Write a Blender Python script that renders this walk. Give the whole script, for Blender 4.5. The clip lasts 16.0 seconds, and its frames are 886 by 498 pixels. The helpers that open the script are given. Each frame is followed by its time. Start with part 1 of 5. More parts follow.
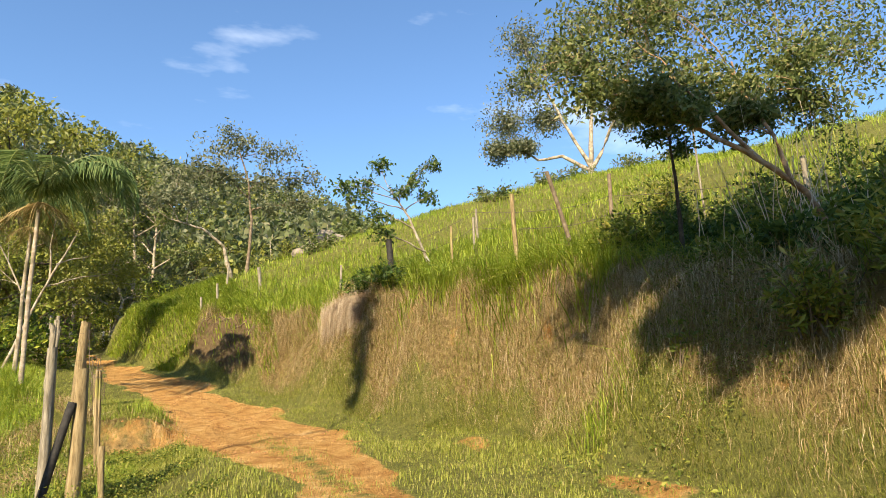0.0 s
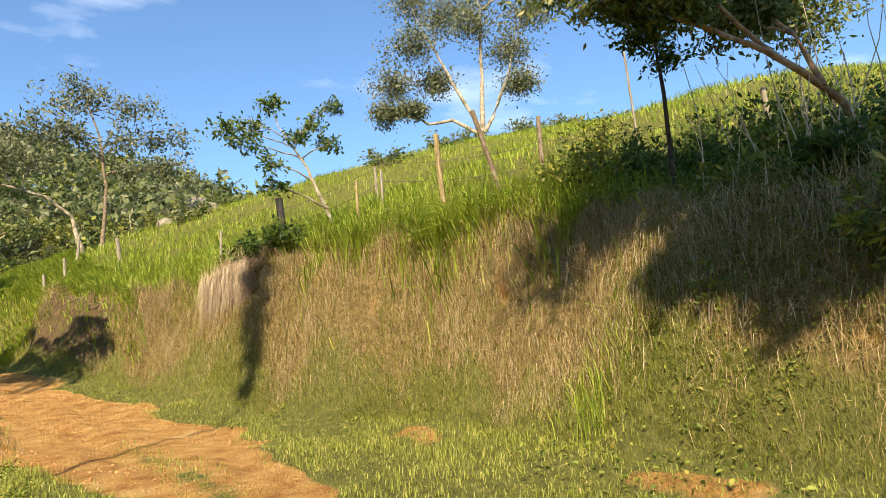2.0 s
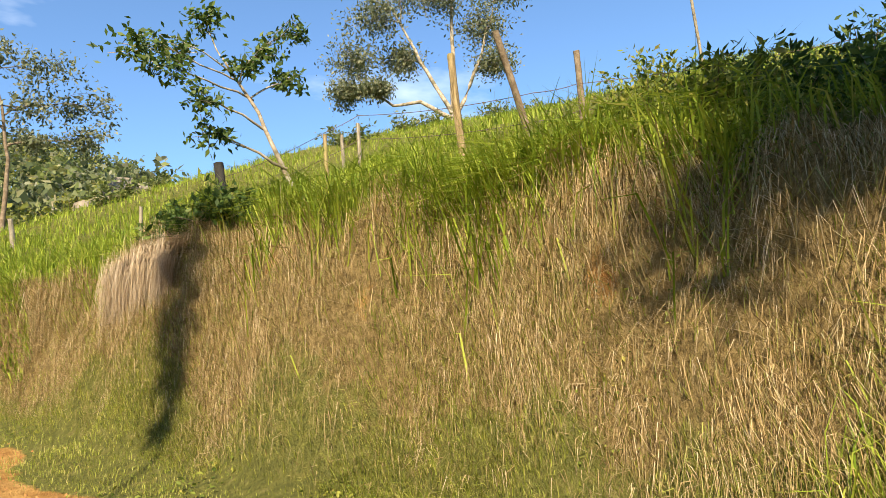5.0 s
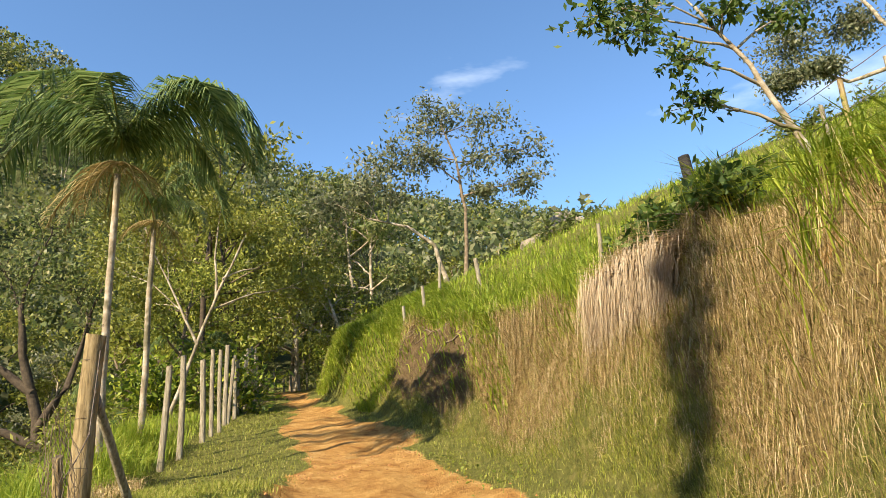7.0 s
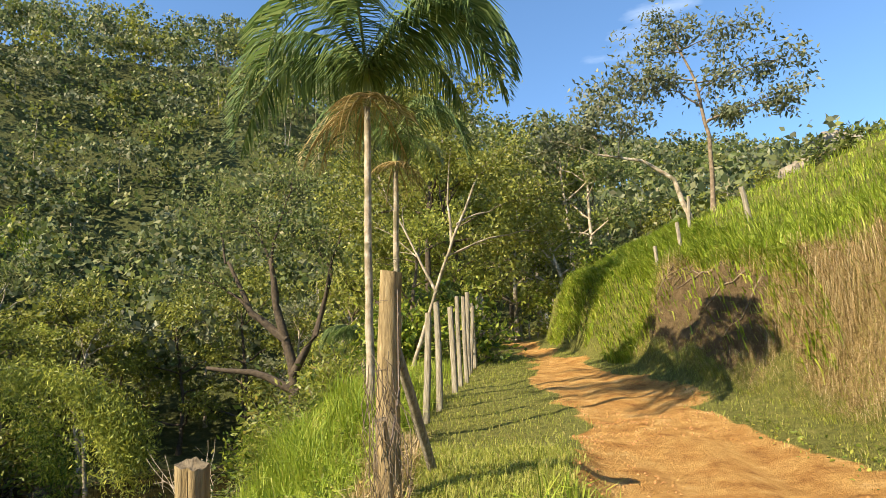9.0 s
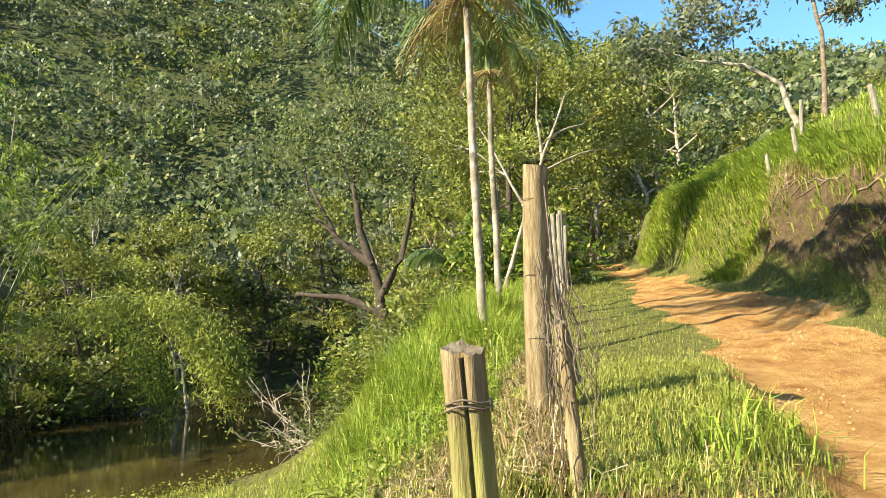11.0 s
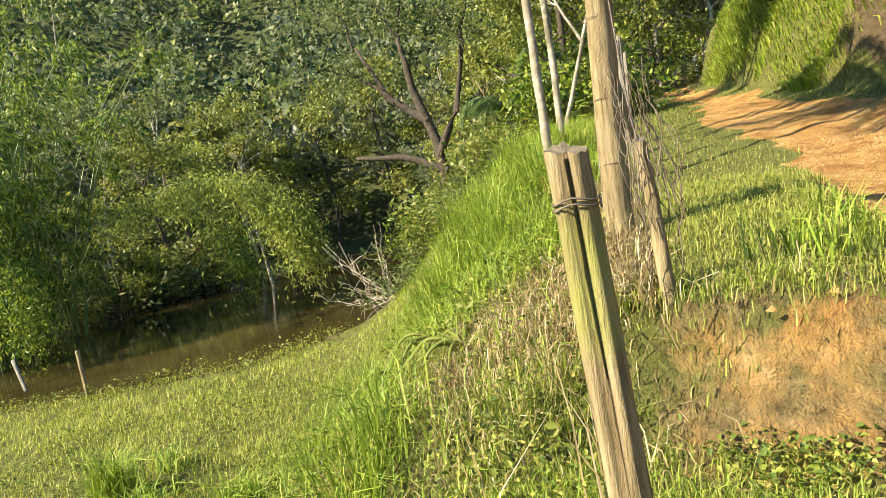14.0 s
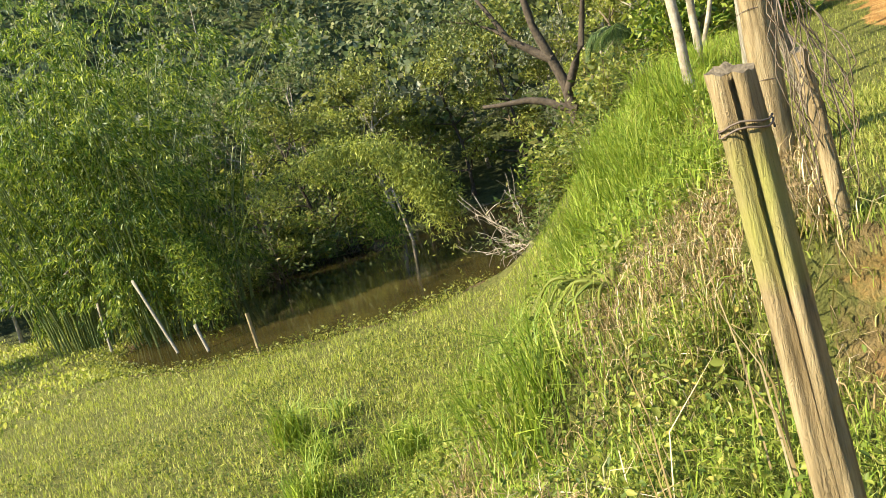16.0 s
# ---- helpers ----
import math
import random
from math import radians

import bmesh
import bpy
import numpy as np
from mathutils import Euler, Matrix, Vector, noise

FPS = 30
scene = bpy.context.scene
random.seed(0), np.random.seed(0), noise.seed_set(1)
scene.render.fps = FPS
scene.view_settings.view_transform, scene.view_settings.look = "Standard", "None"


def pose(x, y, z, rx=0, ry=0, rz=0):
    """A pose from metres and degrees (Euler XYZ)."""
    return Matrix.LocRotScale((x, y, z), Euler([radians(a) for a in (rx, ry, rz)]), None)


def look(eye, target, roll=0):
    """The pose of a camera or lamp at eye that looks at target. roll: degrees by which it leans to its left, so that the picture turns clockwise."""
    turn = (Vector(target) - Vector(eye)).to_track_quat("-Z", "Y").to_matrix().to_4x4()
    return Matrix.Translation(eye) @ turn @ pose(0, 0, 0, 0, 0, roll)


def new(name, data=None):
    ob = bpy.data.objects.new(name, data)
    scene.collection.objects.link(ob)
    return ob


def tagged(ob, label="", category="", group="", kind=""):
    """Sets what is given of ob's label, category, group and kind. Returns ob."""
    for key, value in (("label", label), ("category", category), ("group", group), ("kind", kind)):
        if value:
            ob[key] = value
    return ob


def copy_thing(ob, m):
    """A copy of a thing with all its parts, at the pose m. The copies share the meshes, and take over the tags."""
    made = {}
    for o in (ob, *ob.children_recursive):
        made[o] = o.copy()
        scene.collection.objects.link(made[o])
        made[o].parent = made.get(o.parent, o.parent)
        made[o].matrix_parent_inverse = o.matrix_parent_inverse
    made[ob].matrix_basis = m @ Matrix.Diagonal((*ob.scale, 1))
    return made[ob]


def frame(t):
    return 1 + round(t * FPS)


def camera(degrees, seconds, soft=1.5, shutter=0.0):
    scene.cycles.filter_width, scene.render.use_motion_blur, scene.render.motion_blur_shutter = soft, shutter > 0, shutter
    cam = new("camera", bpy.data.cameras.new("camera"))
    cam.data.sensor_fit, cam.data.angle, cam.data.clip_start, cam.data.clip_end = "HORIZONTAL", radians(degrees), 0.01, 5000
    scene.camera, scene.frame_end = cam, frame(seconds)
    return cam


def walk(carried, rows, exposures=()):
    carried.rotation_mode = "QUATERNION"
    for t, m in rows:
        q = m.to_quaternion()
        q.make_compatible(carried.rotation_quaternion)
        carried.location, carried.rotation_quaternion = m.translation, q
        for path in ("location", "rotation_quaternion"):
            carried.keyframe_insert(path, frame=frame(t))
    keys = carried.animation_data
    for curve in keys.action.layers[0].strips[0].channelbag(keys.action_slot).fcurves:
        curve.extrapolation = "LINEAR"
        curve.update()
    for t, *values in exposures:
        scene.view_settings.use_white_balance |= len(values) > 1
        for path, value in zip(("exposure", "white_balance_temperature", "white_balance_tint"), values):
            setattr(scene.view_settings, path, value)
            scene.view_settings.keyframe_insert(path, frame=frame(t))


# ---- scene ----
# The camera and its walk
PATH = [
    (0, (-3.650, 0.052, 0.854), (-2.796, 1.809, 1.281), -1.9),
    (0.5, (-3.595, 0.754, 0.947), (-2.691, 2.531, 1.109), -3.7),
    (1, (-3.458, 1.434, 1.009), (-2.699, 3.281, 1.131), -5.1),
    (1.5, (-3.416, 2.050, 0.968), (-2.476, 3.814, 1.042), -4.6),
    (2, (-3.184, 2.627, 0.932), (-2.008, 4.209, 1.269), -5.1),
    (2.5, (-3.034, 3.259, 0.980), (-1.827, 4.807, 1.366), -3.6),
    (3, (-2.723, 3.845, 1.027), (-1.325, 5.227, 1.397), -8.1),
    (3.2, (-2.586, 4.077, 1.082), (-1.154, 5.428, 1.434), -9.1),
    (5.3, (-1.450, 6.513, 1.340), (-0.208, 8.043, 1.679), -4.3),
    (5.5, (-1.508, 6.584, 1.297), (-0.387, 8.173, 1.763), -7.0),
    (6, (-1.249, 7.532, 1.355), (-0.463, 9.294, 1.882), -3.8),
    (6.5, (-1.326, 8.139, 1.427), (-0.723, 9.989, 1.892), -2.7),
    (7, (-1.534, 8.871, 1.431), (-1.344, 10.791, 1.956), -3.9),
    (7.5, (-1.834, 9.351, 1.478), (-1.753, 11.300, 1.919), -2.6),
    (8, (-2.069, 9.839, 1.477), (-2.021, 11.775, 1.979), -4.6),
    (8.5, (-2.391, 10.182, 1.528), (-2.641, 12.093, 2.065), -2.7),
    (9, (-2.816, 10.467, 1.594), (-3.215, 12.382, 2.007), -2.3),
    (9.2, (-2.937, 10.605, 1.555), (-3.401, 12.490, 2.035), -2.4),
    (11.3, (-3.591, 10.891, 1.449), (-4.241, 12.778, 1.572), -3.8),
    (11.5, (-3.616, 10.884, 1.433), (-4.339, 12.747, 1.512), -5.3),
    (12, (-3.676, 10.803, 1.433), (-4.659, 12.543, 1.522), -6.2),
    (12.5, (-3.717, 10.770, 1.409), (-4.768, 12.471, 1.465), -5.5),
    (13, (-3.639, 10.819, 1.421), (-4.533, 12.608, 1.433), -11.1),
    (13.5, (-3.618, 10.820, 1.419), (-4.412, 12.655, 1.360), -8.5),
    (14, (-3.640, 10.858, 1.387), (-4.458, 12.672, 1.185), -9.4),
    (14.5, (-3.608, 10.857, 1.425), (-4.527, 12.619, 1.206), -15.7),
    (15, (-3.684, 10.824, 1.403), (-4.832, 12.442, 1.148), -13.9),
    (15.5, (-3.726, 10.802, 1.380), (-4.946, 12.360, 1.091), -12.2),
    (16, (-3.682, 10.826, 1.398), (-4.863, 12.417, 1.130), -15.6),
]
cam = camera(67.4, 16.0, soft=0.35)
walk(cam, [(t, look(eye, target, roll)) for t, eye, target, roll in PATH],
     [(0, 1.24, 6700, 10), (9.2, 1.34, 6600, 8), (11.3, 1.75, 6050, 4), (16, 1.66, 6100, 4)])

# World, sun and sky
SUN_TRAVEL = Vector((0.707, 0.707, -0.73)).normalized()
world = bpy.data.worlds.new("sky")
scene.world = world
world.use_nodes = True
wt = world.node_tree
sky = wt.nodes.new("ShaderNodeTexSky")
sky.sky_type, sky.sun_disc = "NISHITA", False
sky.sun_elevation = math.asin(-SUN_TRAVEL.z)
sky.sun_rotation = math.atan2(-SUN_TRAVEL.x, -SUN_TRAVEL.y)
sky.air_density, sky.dust_density, sky.ozone_density = 1.0, 0.25, 3.5
tc = wt.nodes.new("ShaderNodeTexCoord")
mp = wt.nodes.new("ShaderNodeMapping")
mp.inputs["Scale"].default_value = (1.6, 2.4, 5.5)
wn = wt.nodes.new("ShaderNodeTexNoise")
wn.inputs["Scale"].default_value, wn.inputs["Detail"].default_value, wn.inputs["Roughness"].default_value = 1.5, 6, 0.55
wr = wt.nodes.new("ShaderNodeValToRGB")
wr.color_ramp.elements[0].position, wr.color_ramp.elements[1].position = 0.60, 1.0
wm = wt.nodes.new("ShaderNodeMix")
wm.data_type = "RGBA"
wm.inputs["B"].default_value = (7.5, 8.0, 8.6, 1)
wt.links.new(tc.outputs["Generated"], mp.inputs["Vector"])
wt.links.new(mp.outputs["Vector"], wn.inputs["Vector"])
wt.links.new(wn.outputs["Fac"], wr.inputs["Fac"])
wt.links.new(wr.outputs["Color"], wm.inputs["Factor"])
wb = wt.nodes.new("ShaderNodeMix")
wb.data_type, wb.blend_type = "RGBA", "MULTIPLY"
wb.inputs["Factor"].default_value, wb.inputs["B"].default_value = 1.0, (0.84, 0.98, 1.06, 1)
wt.links.new(sky.outputs["Color"], wb.inputs["A"])
wt.links.new(wb.outputs["Result"], wm.inputs["A"])
wt.links.new(wm.outputs["Result"], wt.nodes["Background"].inputs["Color"])
wt.nodes["Background"].inputs["Strength"].default_value = 0.10
sun = new("sun", bpy.data.lights.new("sun", "SUN"))
sun.data.energy, sun.data.angle, sun.data.color = 5.0, radians(0.5), (1.0, 0.85, 0.62)
sun.matrix_world = look((0, 0, 60), Vector((0, 0, 60)) + SUN_TRAVEL)

# Materials


def ramp_node(nt, stops):
    r = nt.nodes.new("ShaderNodeValToRGB")
    e = r.color_ramp.elements
    while len(e) < len(stops):
        e.new(0.5)
    for k, (at, col) in enumerate(stops):
        e[k].position, e[k].color = at, (*col, 1)
    return r


def noise_node(nt, scale, detail=5, rough=0.6, stretch=None):
    n = nt.nodes.new("ShaderNodeTexNoise")
    n.inputs["Scale"].default_value, n.inputs["Detail"].default_value, n.inputs["Roughness"].default_value = scale, detail, rough
    g = nt.nodes.new("ShaderNodeNewGeometry") if stretch is None else nt.nodes.new("ShaderNodeTexCoord")
    m = nt.nodes.new("ShaderNodeMapping")
    m.inputs["Scale"].default_value = stretch or (1, 1, 1)
    nt.links.new(g.outputs["Position" if stretch is None else "Object"], m.inputs["Vector"])
    nt.links.new(m.outputs["Vector"], n.inputs["Vector"])
    return n


def mix_node(nt, fac, a, b, kind="MIX"):
    m = nt.nodes.new("ShaderNodeMix")
    m.data_type, m.blend_type = "RGBA", kind
    for key, v in (("Factor", fac), ("A", a), ("B", b)):
        if hasattr(v, "links"):
            nt.links.new(v, m.inputs[key])
        else:
            m.inputs[key].default_value = v if isinstance(v, (int, float)) else (*v, 1)
    return m.outputs["Result"]


def surface(name, stops, scale, rough=0.9, bump=0.0, fine=40, stretch=None, leaf=0.0, blotch=None, spec=0.3):
    """Colours by grain; leaf: share of light let through, with a colour for each blade or leaf; blotch: a second, wide colour."""
    m = bpy.data.materials.new(name)
    m.use_nodes = True
    nt = m.node_tree
    b = nt.nodes["Principled BSDF"]
    b.inputs["Roughness"].default_value = rough
    b.inputs["Specular IOR Level"].default_value = spec
    r = ramp_node(nt, stops)
    if leaf:
        g = nt.nodes.new("ShaderNodeNewGeometry")
        nt.links.new(g.outputs["Random Per Island"], r.inputs["Fac"])
    else:
        n = noise_node(nt, scale, 6, 0.62, stretch)
        nt.links.new(n.outputs["Fac"], r.inputs["Fac"])
    col = r.outputs["Color"]
    if blotch:
        w = noise_node(nt, blotch[1], 3, 0.55)
        wr2 = ramp_node(nt, ((blotch[2], (0, 0, 0)), (blotch[3], (1, 1, 1))))
        nt.links.new(w.outputs["Fac"], wr2.inputs["Fac"])
        col = mix_node(nt, wr2.outputs["Color"], col, blotch[0])
    nt.links.new(col, b.inputs["Base Color"])
    if bump:
        f = noise_node(nt, fine, 5, 0.65, stretch)
        bp = nt.nodes.new("ShaderNodeBump")
        bp.inputs["Strength"].default_value, bp.inputs["Distance"].default_value = bump, 0.03
        nt.links.new(f.outputs["Fac"], bp.inputs["Height"])
        nt.links.new(bp.outputs["Normal"], b.inputs["Normal"])
    if leaf:
        t = nt.nodes.new("ShaderNodeBsdfTranslucent")
        nt.links.new(col, t.inputs["Color"])
        x = nt.nodes.new("ShaderNodeMixShader")
        x.inputs["Fac"].default_value = leaf
        nt.links.new(b.outputs["BSDF"], x.inputs[1])
        nt.links.new(t.outputs["BSDF"], x.inputs[2])
        nt.links.new(x.outputs["Shader"], nt.nodes["Material Output"].inputs["Surface"])
    return m


def ground_material():
    """Turf, orange clay and straw-covered soil, laid by the ground's own shares of clay and straw and broken up by grain."""
    m = bpy.data.materials.new("ground")
    m.use_nodes = True
    nt = m.node_tree
    b = nt.nodes["Principled BSDF"]
    b.inputs["Roughness"].default_value, b.inputs["Specular IOR Level"].default_value = 0.95, 0.15

    def layer(scale, *stops):
        r = ramp_node(nt, stops)
        nt.links.new(noise_node(nt, scale, 8, 0.7).outputs["Fac"], r.inputs["Fac"])
        return r.outputs["Color"]

    def share(name, scale, width):
        a = nt.nodes.new("ShaderNodeAttribute")
        a.attribute_name = name
        n = noise_node(nt, scale, 6, 0.7)
        s = nt.nodes.new("ShaderNodeMath")
        s.operation = "MULTIPLY_ADD"
        nt.links.new(n.outputs["Fac"], s.inputs[0])
        s.inputs[1].default_value = 0.9
        nt.links.new(a.outputs["Fac"], s.inputs[2])
        r = ramp_node(nt, ((0.95 - width, (0, 0, 0)), (0.95 + width, (1, 1, 1))))
        nt.links.new(s.outputs["Value"], r.inputs["Fac"])
        return r.outputs["Color"]

    turf = layer(7, (0.3, (0.11, 0.115, 0.03)), (0.55, (0.20, 0.20, 0.05)), (0.75, (0.32, 0.27, 0.10)))
    straw = layer(11, (0.3, (0.12, 0.08, 0.033)), (0.5, (0.28, 0.20, 0.08)), (0.72, (0.44, 0.32, 0.14)))
    clay = layer(2.3, (0.30, (0.27, 0.115, 0.035)), (0.44, (0.49, 0.255, 0.075)), (0.56, (0.62, 0.36, 0.12)), (0.70, (0.74, 0.49, 0.22)))
    wet = layer(5, (0.3, (0.10, 0.07, 0.035)), (0.7, (0.24, 0.165, 0.085)))
    col = mix_node(nt, share("straw", 3, 0.12), turf, straw)
    col = mix_node(nt, share("clay", 2.2, 0.1), col, clay)
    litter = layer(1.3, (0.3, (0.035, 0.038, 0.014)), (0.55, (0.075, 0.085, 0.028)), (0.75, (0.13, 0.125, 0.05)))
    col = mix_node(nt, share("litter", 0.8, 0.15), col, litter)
    col = mix_node(nt, share("wet", 2, 0.1), col, wet)
    nt.links.new(col, b.inputs["Base Color"])
    h1, h2 = noise_node(nt, 3.5, 8, 0.75), noise_node(nt, 28, 6, 0.7)
    s = nt.nodes.new("ShaderNodeMath")
    s.operation = "MULTIPLY_ADD"
    s.inputs[1].default_value = 0.35
    nt.links.new(h2.outputs["Fac"], s.inputs[0])
    nt.links.new(h1.outputs["Fac"], s.inputs[2])
    bp = nt.nodes.new("ShaderNodeBump")
    bp.inputs["Strength"].default_value, bp.inputs["Distance"].default_value = 1.0, 0.2
    nt.links.new(s.outputs["Value"], bp.inputs["Height"])
    nt.links.new(bp.outputs["Normal"], b.inputs["Normal"])
    return m


MAT = {
    "ground": ground_material(),
    "turf": surface("turf_blades", ((0, (0.16, 0.2, 0.028)), (0.5, (0.31, 0.33, 0.05)), (0.85, (0.39, 0.38, 0.09)), (1, (0.44, 0.37, 0.14))), 1, 0.65, leaf=0.35),
    "field": surface("field_blades", ((0, (0.22, 0.26, 0.03)), (0.5, (0.40, 0.43, 0.06)), (0.85, (0.5, 0.5, 0.10)), (1, (0.56, 0.49, 0.18))), 1, 0.6, leaf=0.45),
    "lush": surface("lush_grass", ((0, (0.15, 0.23, 0.02)), (0.5, (0.29, 0.37, 0.035)), (0.88, (0.38, 0.42, 0.06)), (1, (0.42, 0.40, 0.10))), 1, 0.55, leaf=0.4),
    "straw": surface("dry_grass", ((0, (0.17, 0.17, 0.03)), (0.22, (0.21, 0.14, 0.055)), (0.5, (0.37, 0.26, 0.115)), (0.78, (0.52, 0.385, 0.20)), (0.93, (0.64, 0.51, 0.33)), (1, (0.27, 0.29, 0.05))), 1, 0.75, leaf=0.2),
    "roots": surface("dry_roots", ((0, (0.34, 0.25, 0.15)), (0.5, (0.52, 0.41, 0.28)), (1, (0.66, 0.55, 0.40))), 1, 0.8, leaf=0.1),
    "weed": surface("weed_leaves", ((0, (0.07, 0.11, 0.018)), (0.5, (0.18, 0.22, 0.03)), (0.85, (0.30, 0.31, 0.05)), (1, (0.42, 0.34, 0.08))), 1, 0.55, leaf=0.35),
    "bush": surface("bush_leaves", ((0, (0.035, 0.07, 0.014)), (0.6, (0.085, 0.14, 0.025)), (1, (0.16, 0.21, 0.045))), 1, 0.55, leaf=0.4, spec=0.3),
    "tree": surface("tree_leaves", ((0, (0.06, 0.085, 0.022)), (0.5, (0.14, 0.18, 0.045)), (0.85, (0.23, 0.25, 0.075)), (1, (0.34, 0.31, 0.14))), 1, 0.55, leaf=0.4, spec=0.35),
    "yellow": surface("yellowish_leaves", ((0, (0.10, 0.12, 0.02)), (0.5, (0.20, 0.22, 0.035)), (1, (0.32, 0.31, 0.06))), 1, 0.5, leaf=0.35),
    "bright": surface("pale_green_leaves", ((0, (0.13, 0.16, 0.035)), (0.5, (0.27, 0.31, 0.045)), (1, (0.46, 0.46, 0.09))), 1, 0.5, leaf=0.42),
    "grey": surface("greyish_leaves", ((0, (0.07, 0.09, 0.04)), (0.5, (0.15, 0.17, 0.08)), (1, (0.30, 0.30, 0.19))), 1, 0.55, leaf=0.4, spec=0.35),
    "far": surface("far_leaves", ((0, (0.045, 0.065, 0.028)), (0.5, (0.115, 0.145, 0.055)), (0.85, (0.20, 0.22, 0.085)), (1, (0.34, 0.31, 0.18))), 1, 0.6, leaf=0.4),
    "bamboo": surface("bamboo_leaves", ((0, (0.035, 0.07, 0.008)), (0.5, (0.135, 0.20, 0.018)), (1, (0.42, 0.45, 0.055))), 1, 0.5, leaf=0.42),
    "cane": surface("bamboo_cane", ((0.3, (0.10, 0.13, 0.03)), (0.6, (0.22, 0.24, 0.07)), (0.8, (0.38, 0.34, 0.16))), 2.5, 0.45, 0.1, 30),
    "palm": surface("palm_leaflets", ((0, (0.06, 0.105, 0.03)), (0.6, (0.135, 0.20, 0.06)), (1, (0.24, 0.30, 0.11))), 1, 0.55, leaf=0.4, spec=0.3),
    "deadpalm": surface("dead_fronds", ((0, (0.17, 0.13, 0.05)), (0.6, (0.32, 0.24, 0.10)), (1, (0.48, 0.38, 0.19))), 1, 0.8, leaf=0.2),
    "pale": surface("pale_bark", ((0.3, (0.20, 0.155, 0.10)), (0.5, (0.34, 0.28, 0.205)), (0.7, (0.50, 0.45, 0.37))), 6, 0.85, 0.5, 30, blotch=((0.15, 0.13, 0.08), 2.6, 0.5, 0.62)),
    "bark": surface("brown_bark", ((0.3, (0.09, 0.065, 0.04)), (0.55, (0.20, 0.15, 0.10)), (0.75, (0.32, 0.26, 0.19))), 7, 0.9, 0.7, 35),
    "orangebark": surface("peeling_orange_bark", ((0.3, (0.14, 0.08, 0.04)), (0.5, (0.30, 0.17, 0.08)), (0.72, (0.44, 0.30, 0.17))), 6, 0.85, 0.6, 30, blotch=((0.36, 0.31, 0.24), 3.0, 0.58, 0.7)),
    "darkbark": surface("dark_bark", ((0.3, (0.03, 0.022, 0.015)), (0.7, (0.10, 0.075, 0.05))), 7, 0.9, 0.7, 35),
    "wood": surface("weathered_wood", ((0.28, (0.10, 0.07, 0.03)), (0.5, (0.30, 0.22, 0.11)), (0.72, (0.46, 0.36, 0.20))), 5, 0.85, 0.7, 26, stretch=(7, 7, 0.8), blotch=((0.33, 0.32, 0.07), 1.6, 0.6, 0.74)),
    "endgrain": surface("sawn_end", ((0.3, (0.10, 0.075, 0.045)), (0.7, (0.24, 0.19, 0.12))), 22, 0.9, 0.6, 60),
    "greywood": surface("grey_fence_wood", ((0.3, (0.12, 0.10, 0.07)), (0.55, (0.30, 0.26, 0.19)), (0.75, (0.48, 0.43, 0.34))), 5, 0.9, 0.6, 26, stretch=(8, 8, 0.8)),
    "burnt": surface("charred_wood", ((0.3, (0.012, 0.011, 0.01)), (0.7, (0.05, 0.045, 0.04))), 9, 0.8, 0.7, 30),
    "wire": surface("rusty_wire", ((0.3, (0.07, 0.045, 0.03)), (0.7, (0.18, 0.14, 0.11))), 30, 0.6),
    "white": surface("white_painted_wood", ((0.3, (0.62, 0.60, 0.55)), (0.7, (0.82, 0.80, 0.76))), 9, 0.8, 0.2),
    "darkstone": surface("dark_rock", ((0.3, (0.03, 0.025, 0.018)), (0.7, (0.09, 0.075, 0.05))), 3, 0.95, 0.9, 12, spec=0.1),
    "stone": surface("grey_rock", ((0.3, (0.13, 0.11, 0.08)), (0.55, (0.26, 0.22, 0.17)), (0.75, (0.38, 0.34, 0.28))), 2.5, 0.9, 0.9, 12),
    "clod": surface("clay_clods", ((0.3, (0.30, 0.13, 0.04)), (0.7, (0.58, 0.30, 0.11))), 9, 0.95, 0.5, 30),
}


def pond_material():
    m = bpy.data.materials.new("pond_water")
    m.use_nodes = True
    nt = m.node_tree
    b = nt.nodes["Principled BSDF"]
    r = ramp_node(nt, ((0.35, (0.028, 0.022, 0.007)), (0.65, (0.05, 0.038, 0.012))))
    nt.links.new(noise_node(nt, 0.4, 3).outputs["Fac"], r.inputs["Fac"])
    nt.links.new(r.outputs["Color"], b.inputs["Base Color"])
    b.inputs["Roughness"].default_value, b.inputs["IOR"].default_value = 0.06, 1.33
    bp = nt.nodes.new("ShaderNodeBump")
    bp.inputs["Strength"].default_value, bp.inputs["Distance"].default_value = 0.12, 0.02
    nt.links.new(noise_node(nt, 3.0, 3).outputs["Fac"], bp.inputs["Height"])
    nt.links.new(bp.outputs["Normal"], b.inputs["Normal"])
    return m


MAT["pond"] = pond_material()

# The lie of the land


def sstep(a, b, v):
    v = np.clip((np.asarray(v, float) - a) / (b - a), 0, 1)
    return v * v * (3 - 2 * v)


def wave(x, y, s, seed=0):
    """Smooth uneven values in -1..1 over the plan, s metres across."""
    x, y = np.asarray(x, float) / s + 13.7 * seed, np.asarray(y, float) / s + 7.3 * seed
    i, j = np.floor(x), np.floor(y)
    u, v = x - i, y - j
    u, v = u * u * (3 - 2 * u), v * v * (3 - 2 * v)

    def at(a, b):
        h = np.sin(a * 127.1 + b * 311.7 + seed * 17.3) * 43758.5453
        return 2 * (h - np.floor(h)) - 1

    return (at(i, j) * (1 - u) + at(i + 1, j) * u) * (1 - v) + (at(i, j + 1) * (1 - u) + at(i + 1, j + 1) * u) * v


